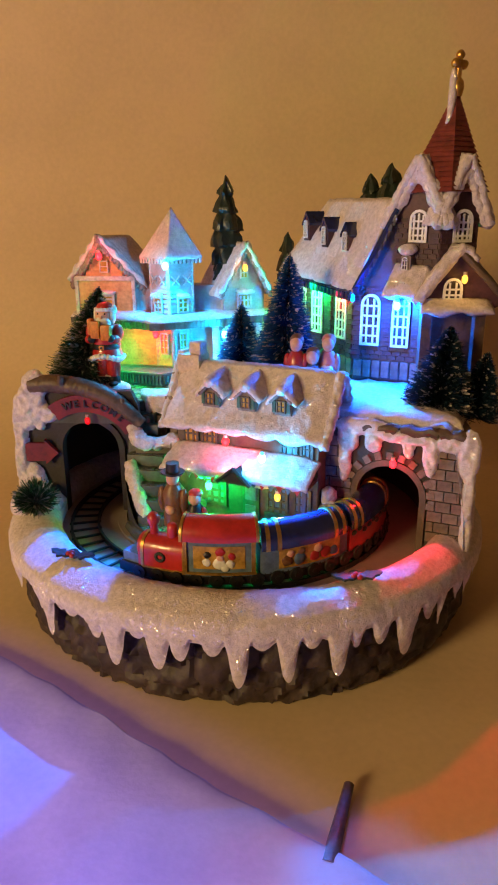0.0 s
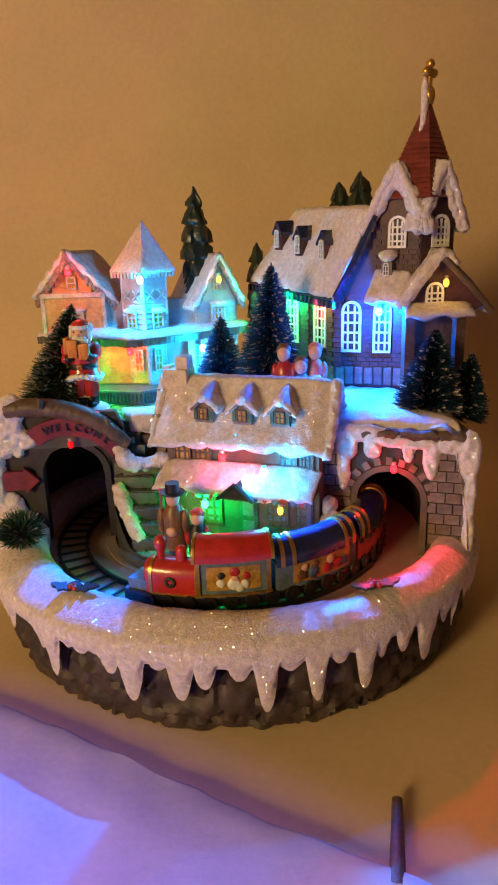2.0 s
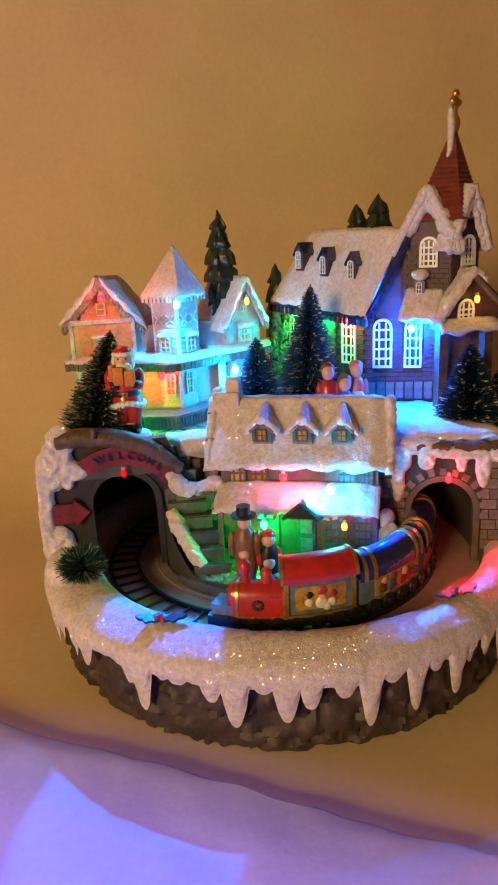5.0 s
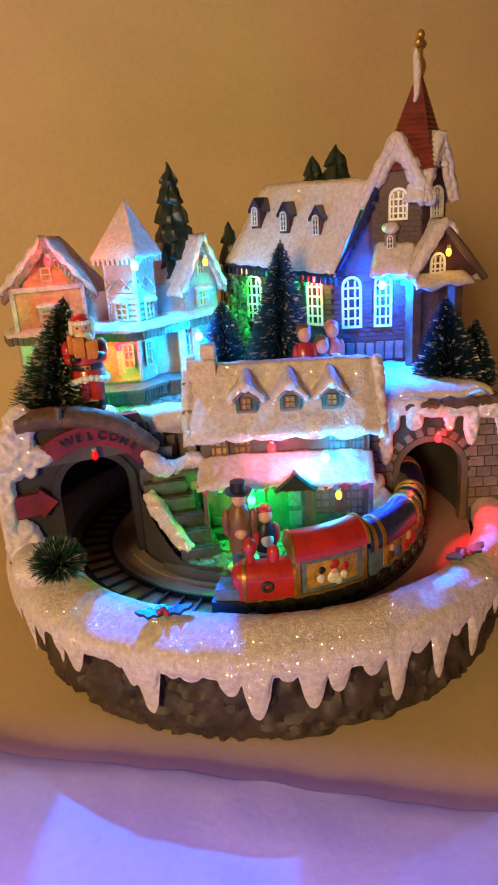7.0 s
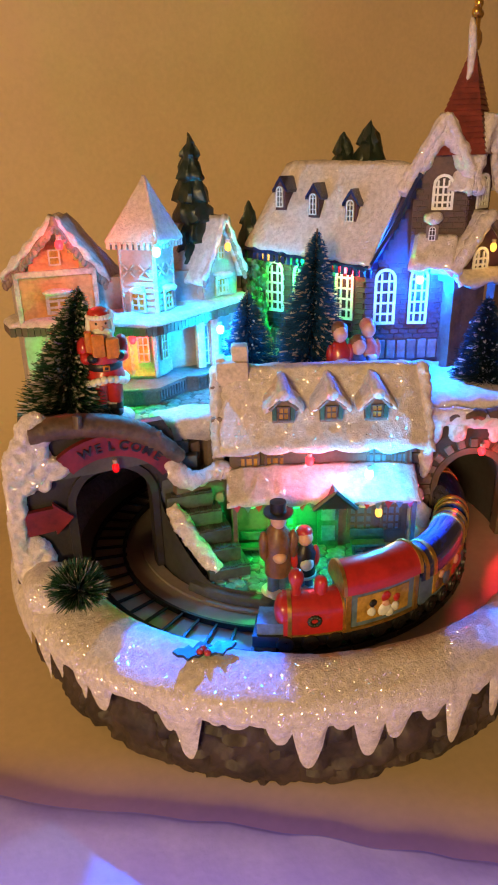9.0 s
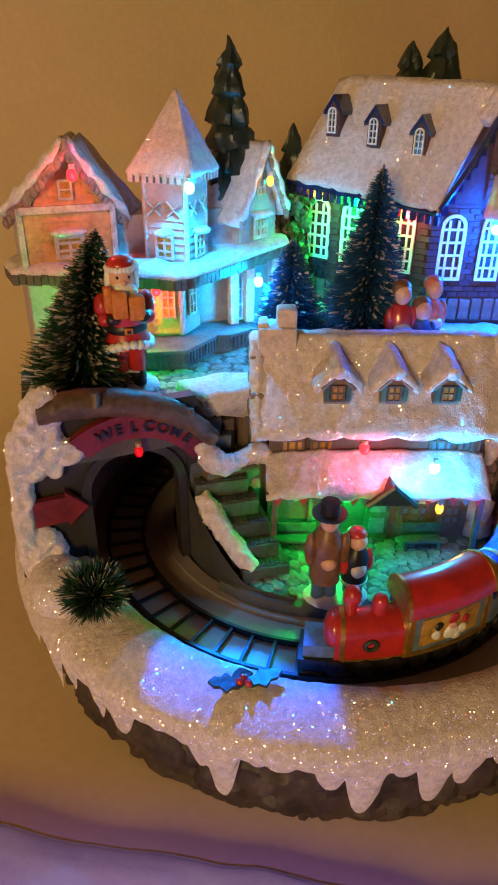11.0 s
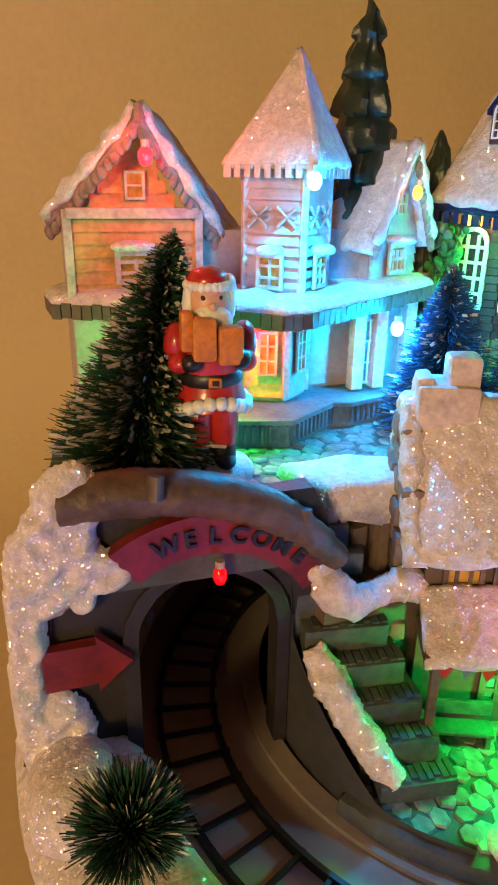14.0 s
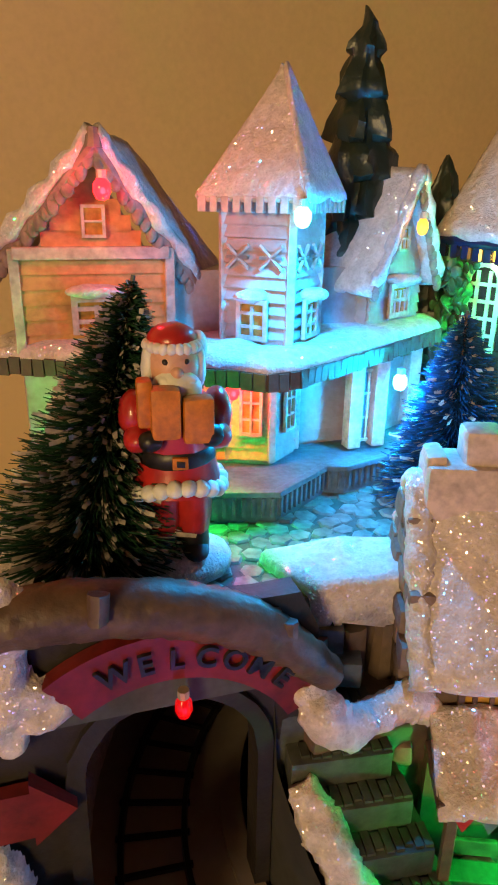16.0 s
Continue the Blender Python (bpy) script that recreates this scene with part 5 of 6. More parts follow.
drifts = [
    ("wall above the tunnel", WR, [(0.012, 0.1075, 0.016, 0.0045), (0.004, 0.102, 0.006, 0.010), (0.0030, 0.090, 0.0036, 0.014), (0.034, 0.1040, 0.018, 0.0036), (0.0175, 0.100, 0.0045, 0.006), (0.0465, 0.097, 0.0042, 0.012),
                    (0.0355, 0.099, 0.003, 0.006), (0.057, 0.1035, 0.010, 0.0050), (0.0645, 0.098, 0.0055, 0.014), (0.0660, 0.078, 0.0030, 0.020), (0.0665, 0.056, 0.0030, 0.012)], 0.0034),
    ("wall beside the welcome banner", WL, [(0.012, 0.1200, 0.0078, 0.0085), (0.0085, 0.110, 0.009, 0.010), (0.014, 0.1035, 0.009, 0.0055), (0.0055, 0.100, 0.006, 0.008), (0.0175, 0.1015, 0.0075, 0.0044), (0.0125, 0.0975, 0.0034, 0.0050),
                   (0.0005, 0.092, 0.0042, 0.022), (-0.001, 0.070, 0.0040, 0.024), (0.004, 0.060, 0.009, 0.012)], 0.0052),
]
for n, (where, m, lumps, thick) in enumerate(drifts):
    bm = B()
    wall_snow(bm, m @ Matrix.Translation((0, 0, 0.001)), lumps, thick, n * 3.7)
    d = thing("snow_drift", "white glitter snow clinging to the " + where, "snow")
    part("snow", bm, SNOW, d)
bm = B()
for c, r in (((0.0500, -0.0530, 0.051), (0.0085, 0.0065, 0.007)), ((0.0490, -0.0525, 0.060), (0.0068, 0.0058, 0.0075)), ((0.0480, -0.0520, 0.0695), (0.0044, 0.0042, 0.0052))):
    clump(bm, c, r, c[2] * 90)
heap = thing("snow_heap", "small upright heap of glitter snow beside the shop corner", "snow")
part("snow", bm, SNOW, heap)
bm = B()
clump(bm, (-0.121, -0.020, 0.054), (0.010, 0.016, 0.008), 8)
clump(bm, (-0.108, -0.022, 0.052), (0.006, 0.010, 0.005), 9)
part("snow", bm, SNOW, thing("snow_bank", "low bank of glitter snow below the arrow sign", "snow"))

# ---- bottle-brush trees ----


def brush_tree(label, foot, top, radius, count, frost=0.12, tip=0.25, seed=1, group="bottle-brush trees", bristle=None):
    rnd = random.Random(seed)
    foot, top = Vector(foot), Vector(top)
    t = thing("bottle_brush_tree", label, "tree", foot, 0, group)
    axis = top - foot
    bm = B()
    tube(bm, [(0, 0, 0), axis * 0.5, axis], [0.0012, 0.0009, 0.0005], 6)
    part("trunk", bm, WOOD, t, "twisted wire stem")
    bm = B()
    d = axis.normalized()
    s1 = d.orthogonal().normalized()
    s2 = d.cross(s1)
    for i in range(count):
        f = 1 - math.sqrt(rnd.random() * 0.985)
        f = f if rnd.random() < 0.8 else rnd.random()
        R = radius * ((1 - f) ** 0.72 * (1 - tip * 0.3) + 0.06) * rnd.uniform(0.7, 1.08)
        a = rnd.uniform(0, 2 * math.pi)
        out = s1 * math.cos(a) + s2 * math.sin(a)
        p = axis * (0.06 + 0.92 * f)
        q = p + out * R + d * R * rnd.uniform(-0.25, 0.25) + Vector((rnd.uniform(-1, 1), rnd.uniform(-1, 1), rnd.uniform(-1, 1))) * R * 0.12
        w = 0.00026
        side = (q - p).cross(Vector((rnd.uniform(-1, 1), rnd.uniform(-1, 1), rnd.uniform(-1, 1)))).normalized() * w
        m0 = p.lerp(q, 0.12)
        fr = rnd.random() < frost
        if fr:
            mid = p.lerp(q, 0.72)
            bm.faces.new([bm.verts.new(v) for v in (m0 + side, m0 - side, mid - side, mid + side)])
            f2 = bm.faces.new([bm.verts.new(v) for v in (mid + side * 2.2, mid - side * 2.2, q - side * 1.6, q + side * 1.6)])
            f2.material_index = 1
        else:
            bm.faces.new([bm.verts.new(v) for v in (m0 + side, m0 - side, q - side * 0.5, q + side * 0.5)])
    part("crown", bm, [bristle or NEEDLE, FROST], t, "dense tinsel bristles", smooth=False)
    return t


brush_tree("dark green frosted bottle-brush tree beside the red figurine", (-0.0985, 0.0225, 0.109), (-0.0838, 0.029, 0.171), 0.0210, 13000, 0.12, seed=2, bristle=GREENNEEDLE)
brush_tree("dark bottle-brush tree beside the house, blue light in its colour", (0.000, 0.030, 0.107), (0.001, 0.032, 0.160), 0.0185, 10000, 0.04, seed=3, bristle=BLUELITNEEDLE)
brush_tree("tall dark bottle-brush tree between house and church", (0.0255, 0.012, 0.107), (0.029, 0.011, 0.190), 0.0215, 15000, 0.05, seed=4, bristle=BLUELITNEEDLE)
brush_tree("dark bottle-brush tree in front of the church porch", (0.106, -0.033, 0.108), (0.114, -0.019, 0.154), 0.0190, 13000, 0.03, seed=5, bristle=DIMBLUELITNEEDLE)
brush_tree("small dark bottle-brush tree at the outer edge", (0.127, -0.028, 0.104), (0.135, -0.020, 0.140), 0.0140, 8000, 0.03, seed=6, bristle=DIMBLUELITNEEDLE)

bush = thing("bristle_bush", "round dark bristle bush with frosted tips on the snow rim", "bush", (-0.1125, -0.0385, 0.055))
bm = B()
rnd = random.Random(9)
for i in range(5200):
    u = Vector((rnd.gauss(0, 1), rnd.gauss(0, 1), rnd.gauss(0, 1))).normalized()
    u.z = u.z * 0.8 + 0.12
    q = u * 0.0118 * rnd.uniform(0.55, 1.05) + Vector((rnd.uniform(-1, 1), rnd.uniform(-1, 1), rnd.uniform(-1, 1))) * 0.0022 + Vector((0, 0, 0.007))
    p = u * 0.002 + Vector((0, 0, 0.006))
    side = (q - p).cross(Vector((rnd.uniform(-1, 1), rnd.uniform(-1, 1), 0.3))).normalized() * 0.00024
    f = bm.faces.new([bm.verts.new(v) for v in (p + side, p - side, q - side * 0.6, q + side * 0.6)])
    f.material_index = 1 if rnd.random() < 0.14 else 0
part("bristles", bm, [GREENNEEDLE, FROST], bush, smooth=False)


def resin_tree(label, foot, height, radius, tiers=5, seed=1):
    t = thing("resin_fir", label, "tree", foot, 0, "resin firs")
    bm = B()
    rnd = random.Random(seed)
    tube(bm, [(0, 0, 0), (0, 0, height * 0.4)], radius * 0.25, 8)
    part("trunk", bm, WOOD, t)
    bm = B()
    rows = []
    n = 28
    for k in range(tiers * 6 + 1):
        f = k / (tiers * 6)
        tier, s = divmod(f * tiers, 1.0)
        flare = 0.58 + 0.57 * math.sqrt(max(0.0, 1 - s * s)) if k else 0.6
        row = []
        for i in range(n):
            a = 2 * math.pi * i / n
            lobe = 1 + (0.15 * math.cos(5 * a + tier * 2.1 + seed) + 0.13 * math.cos(8 * a + tier * 1.3)) * (1 - 0.5 * s)
            R = min(radius * (1 - f) ** 0.62, radius * 0.47) * flare * lobe + 0.0004
            row.append(Vector((R * math.cos(a), R * math.sin(a), height * (0.1 + 0.9 * f) - 0.006 * (1 - s) * (1 - f) * (lobe - 0.8))))
        rows.append(row)
    vs = strip(bm, rows, True)
    bm.faces.new(vs[0])
    bm.faces.new(vs[-1])
    rough(bm, radius * 0.085, 3.0 / radius, seed)
    part("crown", bm, FIR, t, "glossy dark green moulded foliage")
    return t


resin_tree("glossy dark green moulded fir behind the house roof", (-0.009, 0.0755, 0.107), 0.127, 0.0172, 11, 1)
resin_tree("small glossy dark green moulded fir behind the church roof", (0.082, 0.070, 0.170), 0.064, 0.0140, 6, 2)
resin_tree("small glossy dark green moulded fir behind the church roof", (0.0925, 0.060, 0.170), 0.070, 0.0150, 6, 3)
resin_tree("narrow moulded fir between house and church", (0.0315, 0.090, 0.107), 0.093, 0.0125, 7, 4)
ivy = thing("ivy_shrub", "green moulded ivy climbing the church corner", "shrub", (0.030, 0.080, 0.107))
bm = B()
rnd = random.Random(3)
for i in range(280):
    z = rnd.uniform(0, 0.060)
    w = 0.0075 * (1 - 0.4 * z / 0.06)
    blob(bm, (rnd.uniform(-w, w), rnd.uniform(-0.007, 0.003), z), (rnd.uniform(0.0012, 0.0021), 0.0006, rnd.uniform(0.0014, 0.0024)), 6, 0, rnd.uniform(0, 180), rnd.uniform(-50, 50), rnd.uniform(-40, 40))
part("leaves", bm, IVY, ivy)

# ---- holly sprigs on the rim ----


def holly(foot, rz, label):
    h = thing("holly_sprig", label, "holly", foot, rz, "holly sprigs")
    for a, L in ((5, 0.0125), (172, 0.0115), (95, 0.0058)):
        bm = B()
        n = 7
        pts = []
        for s in (1, -1):
            for i in range(n):
                t = i / (n - 1)
                w = 0.0030 * math.sin(math.pi * t) * (1.25 if i % 2 else 0.7)
                pts.append((t * L, s * w) if s == 1 else ((1 - t) * L, s * 0.0030 * math.sin(math.pi * (1 - t)) * (1.25 if i % 2 else 0.7)))
        clean = []
        for p in pts:
            if not clean or (Vector(p) - Vector(clean[-1])).length > 1e-5:
                clean.append(p)
        if (Vector(clean[0]) - Vector(clean[-1])).length < 1e-5:
            clean.pop()
        prism(bm, clean, 0.0012, pose(0, 0, 0.0012, 0, -8, a))
        part("leaf", bm, FIR, h, smooth=False)
    for x, y in ((0.0012, -0.0008), (-0.0014, 0.0004), (0, 0.0016)):
        bm = B()
        blob(bm, (x, y, 0.0028), (0.0014, 0.0014, 0.0014), 10)
        part("berry", bm, RED, h, "red berry")
    return h


holly((-0.0795, -0.0915, 0.0538), -14, "dark green holly sprig with red berries pressed on the snow rim")
holly((0.0545, -0.1120, 0.0535), 8, "reddish lit holly sprig with red berries pressed on the snow rim")

# ---- train ----
train = thing("toy_train", "red and navy toy train with gold trim rounding the track", "toy train")


def arc_body(bm, a0, a1, prof, n=20, mi=0):
    """A body bent along the track: prof is (radius offset, z); a0 and a1 in degrees."""
    rows = []
    for i in range(n + 1):
        a = radians(a0 + (a1 - a0) * i / n)
        rows.append([TC + Vector(((0.085 + dr) * math.cos(a), (0.085 + dr) * math.sin(a), z)) for dr, z in prof])
    vs = strip(bm, rows, True, mi)
    for r in (vs[0], vs[-1]):
        bm.faces.new(r).material_index = mi


def arch_prof(hw, z0, z1, round_from, n=10):
    return [(-hw, z0)] + [(-hw * math.cos(math.pi * i / n), round_from + (z1 - round_from) * math.sin(math.pi * i / n)) for i in range(n + 1)] + [(hw, z0)]


def at_track(a, dr=0.0, z=0.0):
    return TC + Vector(((0.085 + dr) * math.cos(radians(a)), (0.085 + dr) * math.sin(radians(a)), z))


bm = B()
arc_body(bm, -124, -17, [(-0.007, 0.0462), (-0.007, 0.0512), (0.007, 0.0512), (0.007, 0.0462)], 60)
part("chassis", bm, BLACK, train)
for a in range(-116, -19, 6):
    bm = B()
    for s in (-1, 1):
        t = bmesh.new()
        lathe(t, [(0.0034, -0.0008), (0.0036, 0), (0.0034, 0.0008)], 14)
        lathe(t, [(0.0012, -0.0013), (0.0012, 0.0013)], 8)
        mm = Matrix.Translation(at_track(a, s * 0.0072, 0.0482)) @ Matrix.Rotation(radians(a), 4, "Z") @ Matrix.Rotation(math.pi / 2, 4, "Y")
        for v in t.verts:
            v.co = mm @ v.co
        me = bpy.data.meshes.new("t")
        t.to_mesh(me)
        t.free()
        bm.from_mesh(me)
        bpy.data.meshes.remove(me)
    part("wheel", bm, BLACK, train)
loco_front, cab_front, cab_back, w1_back, w2_back = -116.5, -101.5, -80.5, -49, -18
bm = B()
arc_body(bm, loco_front - 6.5, loco_front, [(-0.0055, 0.0475), (-0.0055, 0.0562), (0.0055, 0.0562), (0.0055, 0.0475)], 4)
part("snow_plough", bm, STEEL, train, "slate blue box at the front")
bm = B()
arc_body(bm, loco_front, cab_front, arch_prof(0.0068, 0.0505, 0.0668, 0.0600), 12)
blob(bm, at_track(loco_front, 0, 0.0592), (0.0035, 0.0062, 0.0070), 14, rz=loco_front + 90)
part("boiler", bm, RED, train, "glossy red boiler")
bm = B()
tube(bm, [at_track(-113, 0, 0.0645 + z) for z in (0, 0.0055, 0.0075, 0.0100, 0.0120, 0.0130)], [0.0021, 0.0019, 0.0029, 0.0031, 0.0022, 0.0008], 14)
tube(bm, [at_track(-106.5, 0, 0.0645 + z) for z in (0, 0.0062, 0.0078, 0.0086)], [0.0026, 0.0026, 0.0022, 0.0012], 14)
part("chimney", bm, RED, train, "red chimney and dome")
bm = B()
for a in (loco_front + 1, cab_front - 0.5):
    arc_body(bm, a, a + 1.0, arch_prof(0.0072, 0.0505, 0.0673, 0.0600), 2)
for dr in (0.0066, -0.0072):
    arc_body(bm, loco_front + 1, cab_front, [(dr, 0.0512), (dr, 0.0520), (dr + 0.0006, 0.0520), (dr + 0.0006, 0.0512)], 8)
part("boiler_band", bm, GOLD, train)
bm = B()
for i in range(12):
    t = 2 * math.pi * i / 12
    blob(bm, at_track(-109 - 1.3 * math.cos(t), 0.0069, 0.0578 - 0.0019 * math.sin(t)), (0.0009, 0.0009, 0.0009), 8)
part("wreath", bm, FIR, train, "dark moulded garland on the boiler")
bm = B()
arc_body(bm, cab_front, cab_back, [(-0.0072, 0.0505), (-0.0072, 0.0695), (0.0072, 0.0695), (0.0072, 0.0505)], 14)
cab = part("cab", bm, STEEL, train, "cab with a gold-framed window")
bm = B()
arc_body(bm, cab_front - 0.6, cab_back + 0.6, arch_prof(0.0085, 0.0683, 0.0785, 0.069), 16)
part("cab_roof", bm, RED, train, "glossy red cab roof")
bm = B()
for z in (0.0515, 0.0683):
    arc_body(bm, cab_front - 0.3, cab_back + 0.3, [(0.0070, z), (0.0070, z + 0.0011), (0.0082, z + 0.0011), (0.0082, z)], 14)
for a in (cab_front, cab_back - 1.2):
    arc_body(bm, a, a + 1.2, [(0.0070, 0.0515), (0.0070, 0.069), (0.0082, 0.069), (0.0082, 0.0515)], 2)
for a in (cab_front - 0.9, cab_back + 0.1):
    arc_body(bm, a, a + 0.9, arch_prof(0.0089, 0.0683, 0.0790, 0.069), 2)
part("cab_trim", bm, GOLD, train, "gold window frame and roof edges")
bm = B()
arc_body(bm, cab_front + 3, cab_back - 3, [(0.0070, 0.0545), (0.0070, 0.066), (0.00745, 0.066), (0.00745, 0.0545)], 10)
cw = part("cab_window", bm, AMBER, train, "amber painted window")
bm = B()
mid = (cab_front + cab_back) / 2
for da, z, r, mi in ((0, 0.0575, 0.0030, 0), (0.3, 0.0600, 0.0018, 1), (0.4, 0.0632, 0.0022, 2), (-3.4, 0.0618, 0.0016, 3), (-3.6, 0.0580, 0.0020, 0), (3.6, 0.0612, 0.0018, 2), (3.2, 0.0572, 0.0020, 0), (1.6, 0.0555, 0.0022, 0)):
    blob(bm, at_track(mid + da, 0.0075, z), (r, 0.0008, r * 1.05), 12, mi, rz=mid + 90)
rough(bm, 0.0004, 420)
part("relief", bm, [WHITE, SKIN, RED, BLACK], cw, "painted moulded relief in the window")


def wagon(a0, a1, hull_mat, roof_mat, win, sd):
    bm = B()
    arc_body(bm, a0, a1, [(-0.007, 0.0505), (-0.007, 0.064), (0.007, 0.064), (0.007, 0.0505)], 24)
    w = part("wagon_body", bm, hull_mat, train)
    bm = B()
    arc_body(bm, a0 + 0.3, a1 - 0.3, arch_prof(0.0076, 0.0625, 0.0745, 0.0655), 24)
    part("wagon_roof", bm, roof_mat, w, "glossy rounded roof")
    for a in (a0 + 1.6, a0 + 5.0, a1 - 5.8, a1 - 2.4):
        bm = B()
        arc_body(bm, a, a + 1.2, arch_prof(0.0081, 0.0625, 0.0751, 0.0655), 3)
        part("gold_band", bm, GOLD, w)
    if win:
        bm = B()
        arc_body(bm, a0 + 5.5, a1 - 3.5, [(0.0066, 0.0525), (0.0066, 0.0625), (0.0074, 0.0625), (0.0074, 0.0525)], 12)
        pn = part("window", bm, AMBER, w, "amber painted window strip")
        bm = B()
        for da, z, r, mi in ((8, 0.0560, 0.0028, 0), (9, 0.0595, 0.0020, 1), (12, 0.0562, 0.0030, 2), (12.6, 0.0602, 0.0019, 0), (17, 0.0560, 0.0028, 3), (18, 0.0598, 0.0021, 1), (21, 0.0565, 0.0030, 3), (24, 0.0560, 0.0026, 2)):
            blob(bm, at_track(a0 + da, 0.0075, z), (r, 0.0008, r), 12, mi, rz=a0 + da + 90)
        rough(bm, 0.0004, 420)
        part("relief", bm, [BROWN, SKIN, BLUEC, RED], pn, "painted moulded shapes in the window")
    else:
        bm = B()
        for i in range(10):
            a = a0 + 2 + (a1 - a0 - 4) * i / 9
            blob(bm, at_track(a, 0.0072, 0.0600 + 0.0012 * math.sin(i * 2.1)), (0.0020, 0.0010, 0.0014), 8, rz=a + 90)
        part("garland", bm, FIR, w, "dark moulded garland")


wagon(cab_back + 1.5, w1_back, STEEL, NAVY, True, 1)
wagon(w1_back + 1.2, w2_back, RED, NAVY, False, 2)

# ---- figurines: plain painted shapes ----


def figure(name, label, foot, rz, shapes, mats, group=""):
    """One plain mesh: ellipsoids, cones and boxes; each shape is (kind, place, size, material)."""
    bm = B()
    for kind, c, s, mi in shapes:
        if kind == "e":
            blob(bm, c, s, 16, mi)
        elif kind == "c":
            lathe(bm, s, 16, c, mi)
        else:
            box(bm, c, s, bev=min(s) * 0.25, mi=mi)
    rough(bm, 0.00022, 350, foot[0] * 50)
    ob = part(name, bm, mats, None, label)
    ob.matrix_basis = pose(*foot, 0, 0, rz)
    return tagged(ob, label, "figurine", group)


RED_FIGURE = [
    ("e", (0.001, 0.002, -0.0022), (0.0135, 0.0110, 0.0055), 5),
    ("c", (-0.0040, 0, 0), [(0.0040, 0.001), (0.0042, 0.004), (0.0036, 0.0085)], 2), ("c", (0.0040, 0, 0), [(0.0040, 0.001), (0.0042, 0.004), (0.0036, 0.0085)], 2),
    ("e", (-0.0042, -0.0025, 0.0025), (0.0034, 0.0048, 0.0022), 2), ("e", (0.0042, -0.0025, 0.0025), (0.0034, 0.0048, 0.0022), 2),
    ("c", (-0.0036, 0, 0), [(0.0046, 0.0075), (0.0052, 0.0120), (0.0050, 0.020)], 0), ("c", (0.0036, 0, 0), [(0.0046, 0.0075), (0.0052, 0.0120), (0.0050, 0.020)], 0),
    ("c", (0, 0, 0), [(0.0112, 0.0195), (0.0108, 0.0215), (0.0092, 0.0265), (0.0092, 0.0300), (0.0096, 0.0350), (0.0080, 0.0400), (0.0040, 0.0425)], 0),
    ("c", (0, 0, 0), [(0.0094, 0.0258), (0.0098, 0.0266), (0.0098, 0.0286), (0.0094, 0.0294)], 2),
    ("b", (0, -0.0098, 0.0276), (0.0036, 0.0012, 0.0026), 4), ("b", (0, -0.0104, 0.0276), (0.0018, 0.0006, 0.0013), 2),
    ("b", (-0.0030, -0.0098, 0.0392), (0.0068, 0.0052, 0.0110), 4), ("b", (0.0042, -0.0098, 0.0375), (0.0070, 0.0050, 0.0100), 4), ("b", (-0.0075, -0.0078, 0.0410), (0.0036, 0.0052, 0.0100), 4),
    ("e", (-0.0098, -0.002, 0.0365), (0.0036, 0.0046, 0.0058), 0), ("e", (0.0098, -0.002, 0.0365), (0.0036, 0.0046, 0.0058), 0),
    ("e", (-0.0092, -0.0062, 0.0325), (0.0034, 0.0042, 0.0030), 0), ("e", (0.0092, -0.0062, 0.0325), (0.0034, 0.0042, 0.0030), 0),
    ("e", (-0.0066, -0.0098, 0.0330), (0.0028, 0.0026, 0.0024), 2), ("e", (0.0072, -0.0098, 0.0338), (0.0028, 0.0026, 0.0026), 2),
    ("e", (0, -0.0005, 0.0470), (0.0064, 0.0062, 0.0066), 3), ("e", (0, -0.0045, 0.0425), (0.0060, 0.0042, 0.0048), 1), ("e", (0, -0.0064, 0.0465), (0.0014, 0.0014, 0.0013), 3),
    ("e", (-0.0022, -0.0060, 0.0448), (0.0026, 0.0016, 0.0012), 1), ("e", (0.0022, -0.0060, 0.0448), (0.0026, 0.0016, 0.0012), 1),
    ("e", (-0.0024, -0.0058, 0.0488), (0.0006, 0.0006, 0.0007), 2), ("e", (0.0024, -0.0058, 0.0488), (0.0006, 0.0006, 0.0007), 2),
    ("e", (-0.0058, 0.0, 0.0465), (0.0018, 0.0034, 0.0052), 1), ("e", (0.0058, 0.0, 0.0465), (0.0018, 0.0034, 0.0052), 1),
    ("e", (0, 0.0014, 0.0522), (0.0060, 0.0056, 0.0036), 0), ("e", (0.0060, 0.0020, 0.0505), (0.0024, 0.0030, 0.0034), 1),
]
# fur hem, wavy and lifted in front; fur brim of the hat
for i in range(22):
    t = 2 * math.pi * i / 22
    lift = 0.0030 * max(0.0, -math.sin(t)) ** 6
    RED_FIGURE.append(("e", (0.0110 * math.cos(t), 0.0110 * math.sin(t), 0.0196 + lift + 0.0004 * math.sin(5 * t)), (0.0021, 0.0021, 0.0019), 1))
    RED_FIGURE.append(("e", (0.0060 * math.cos(t), 0.0008 + 0.0058 * math.sin(t), 0.0512), (0.0013, 0.0013, 0.0013), 1))
figure("figurine", "painted standing figurine in a red coat holding a golden parcel", (-0.0790, 0.0165, 0.1130), -8, RED_FIGURE, [RED, WHITE, BLACK, SKIN, PARCEL, SNOW]).scale = (0.84, 0.92, 0.90)
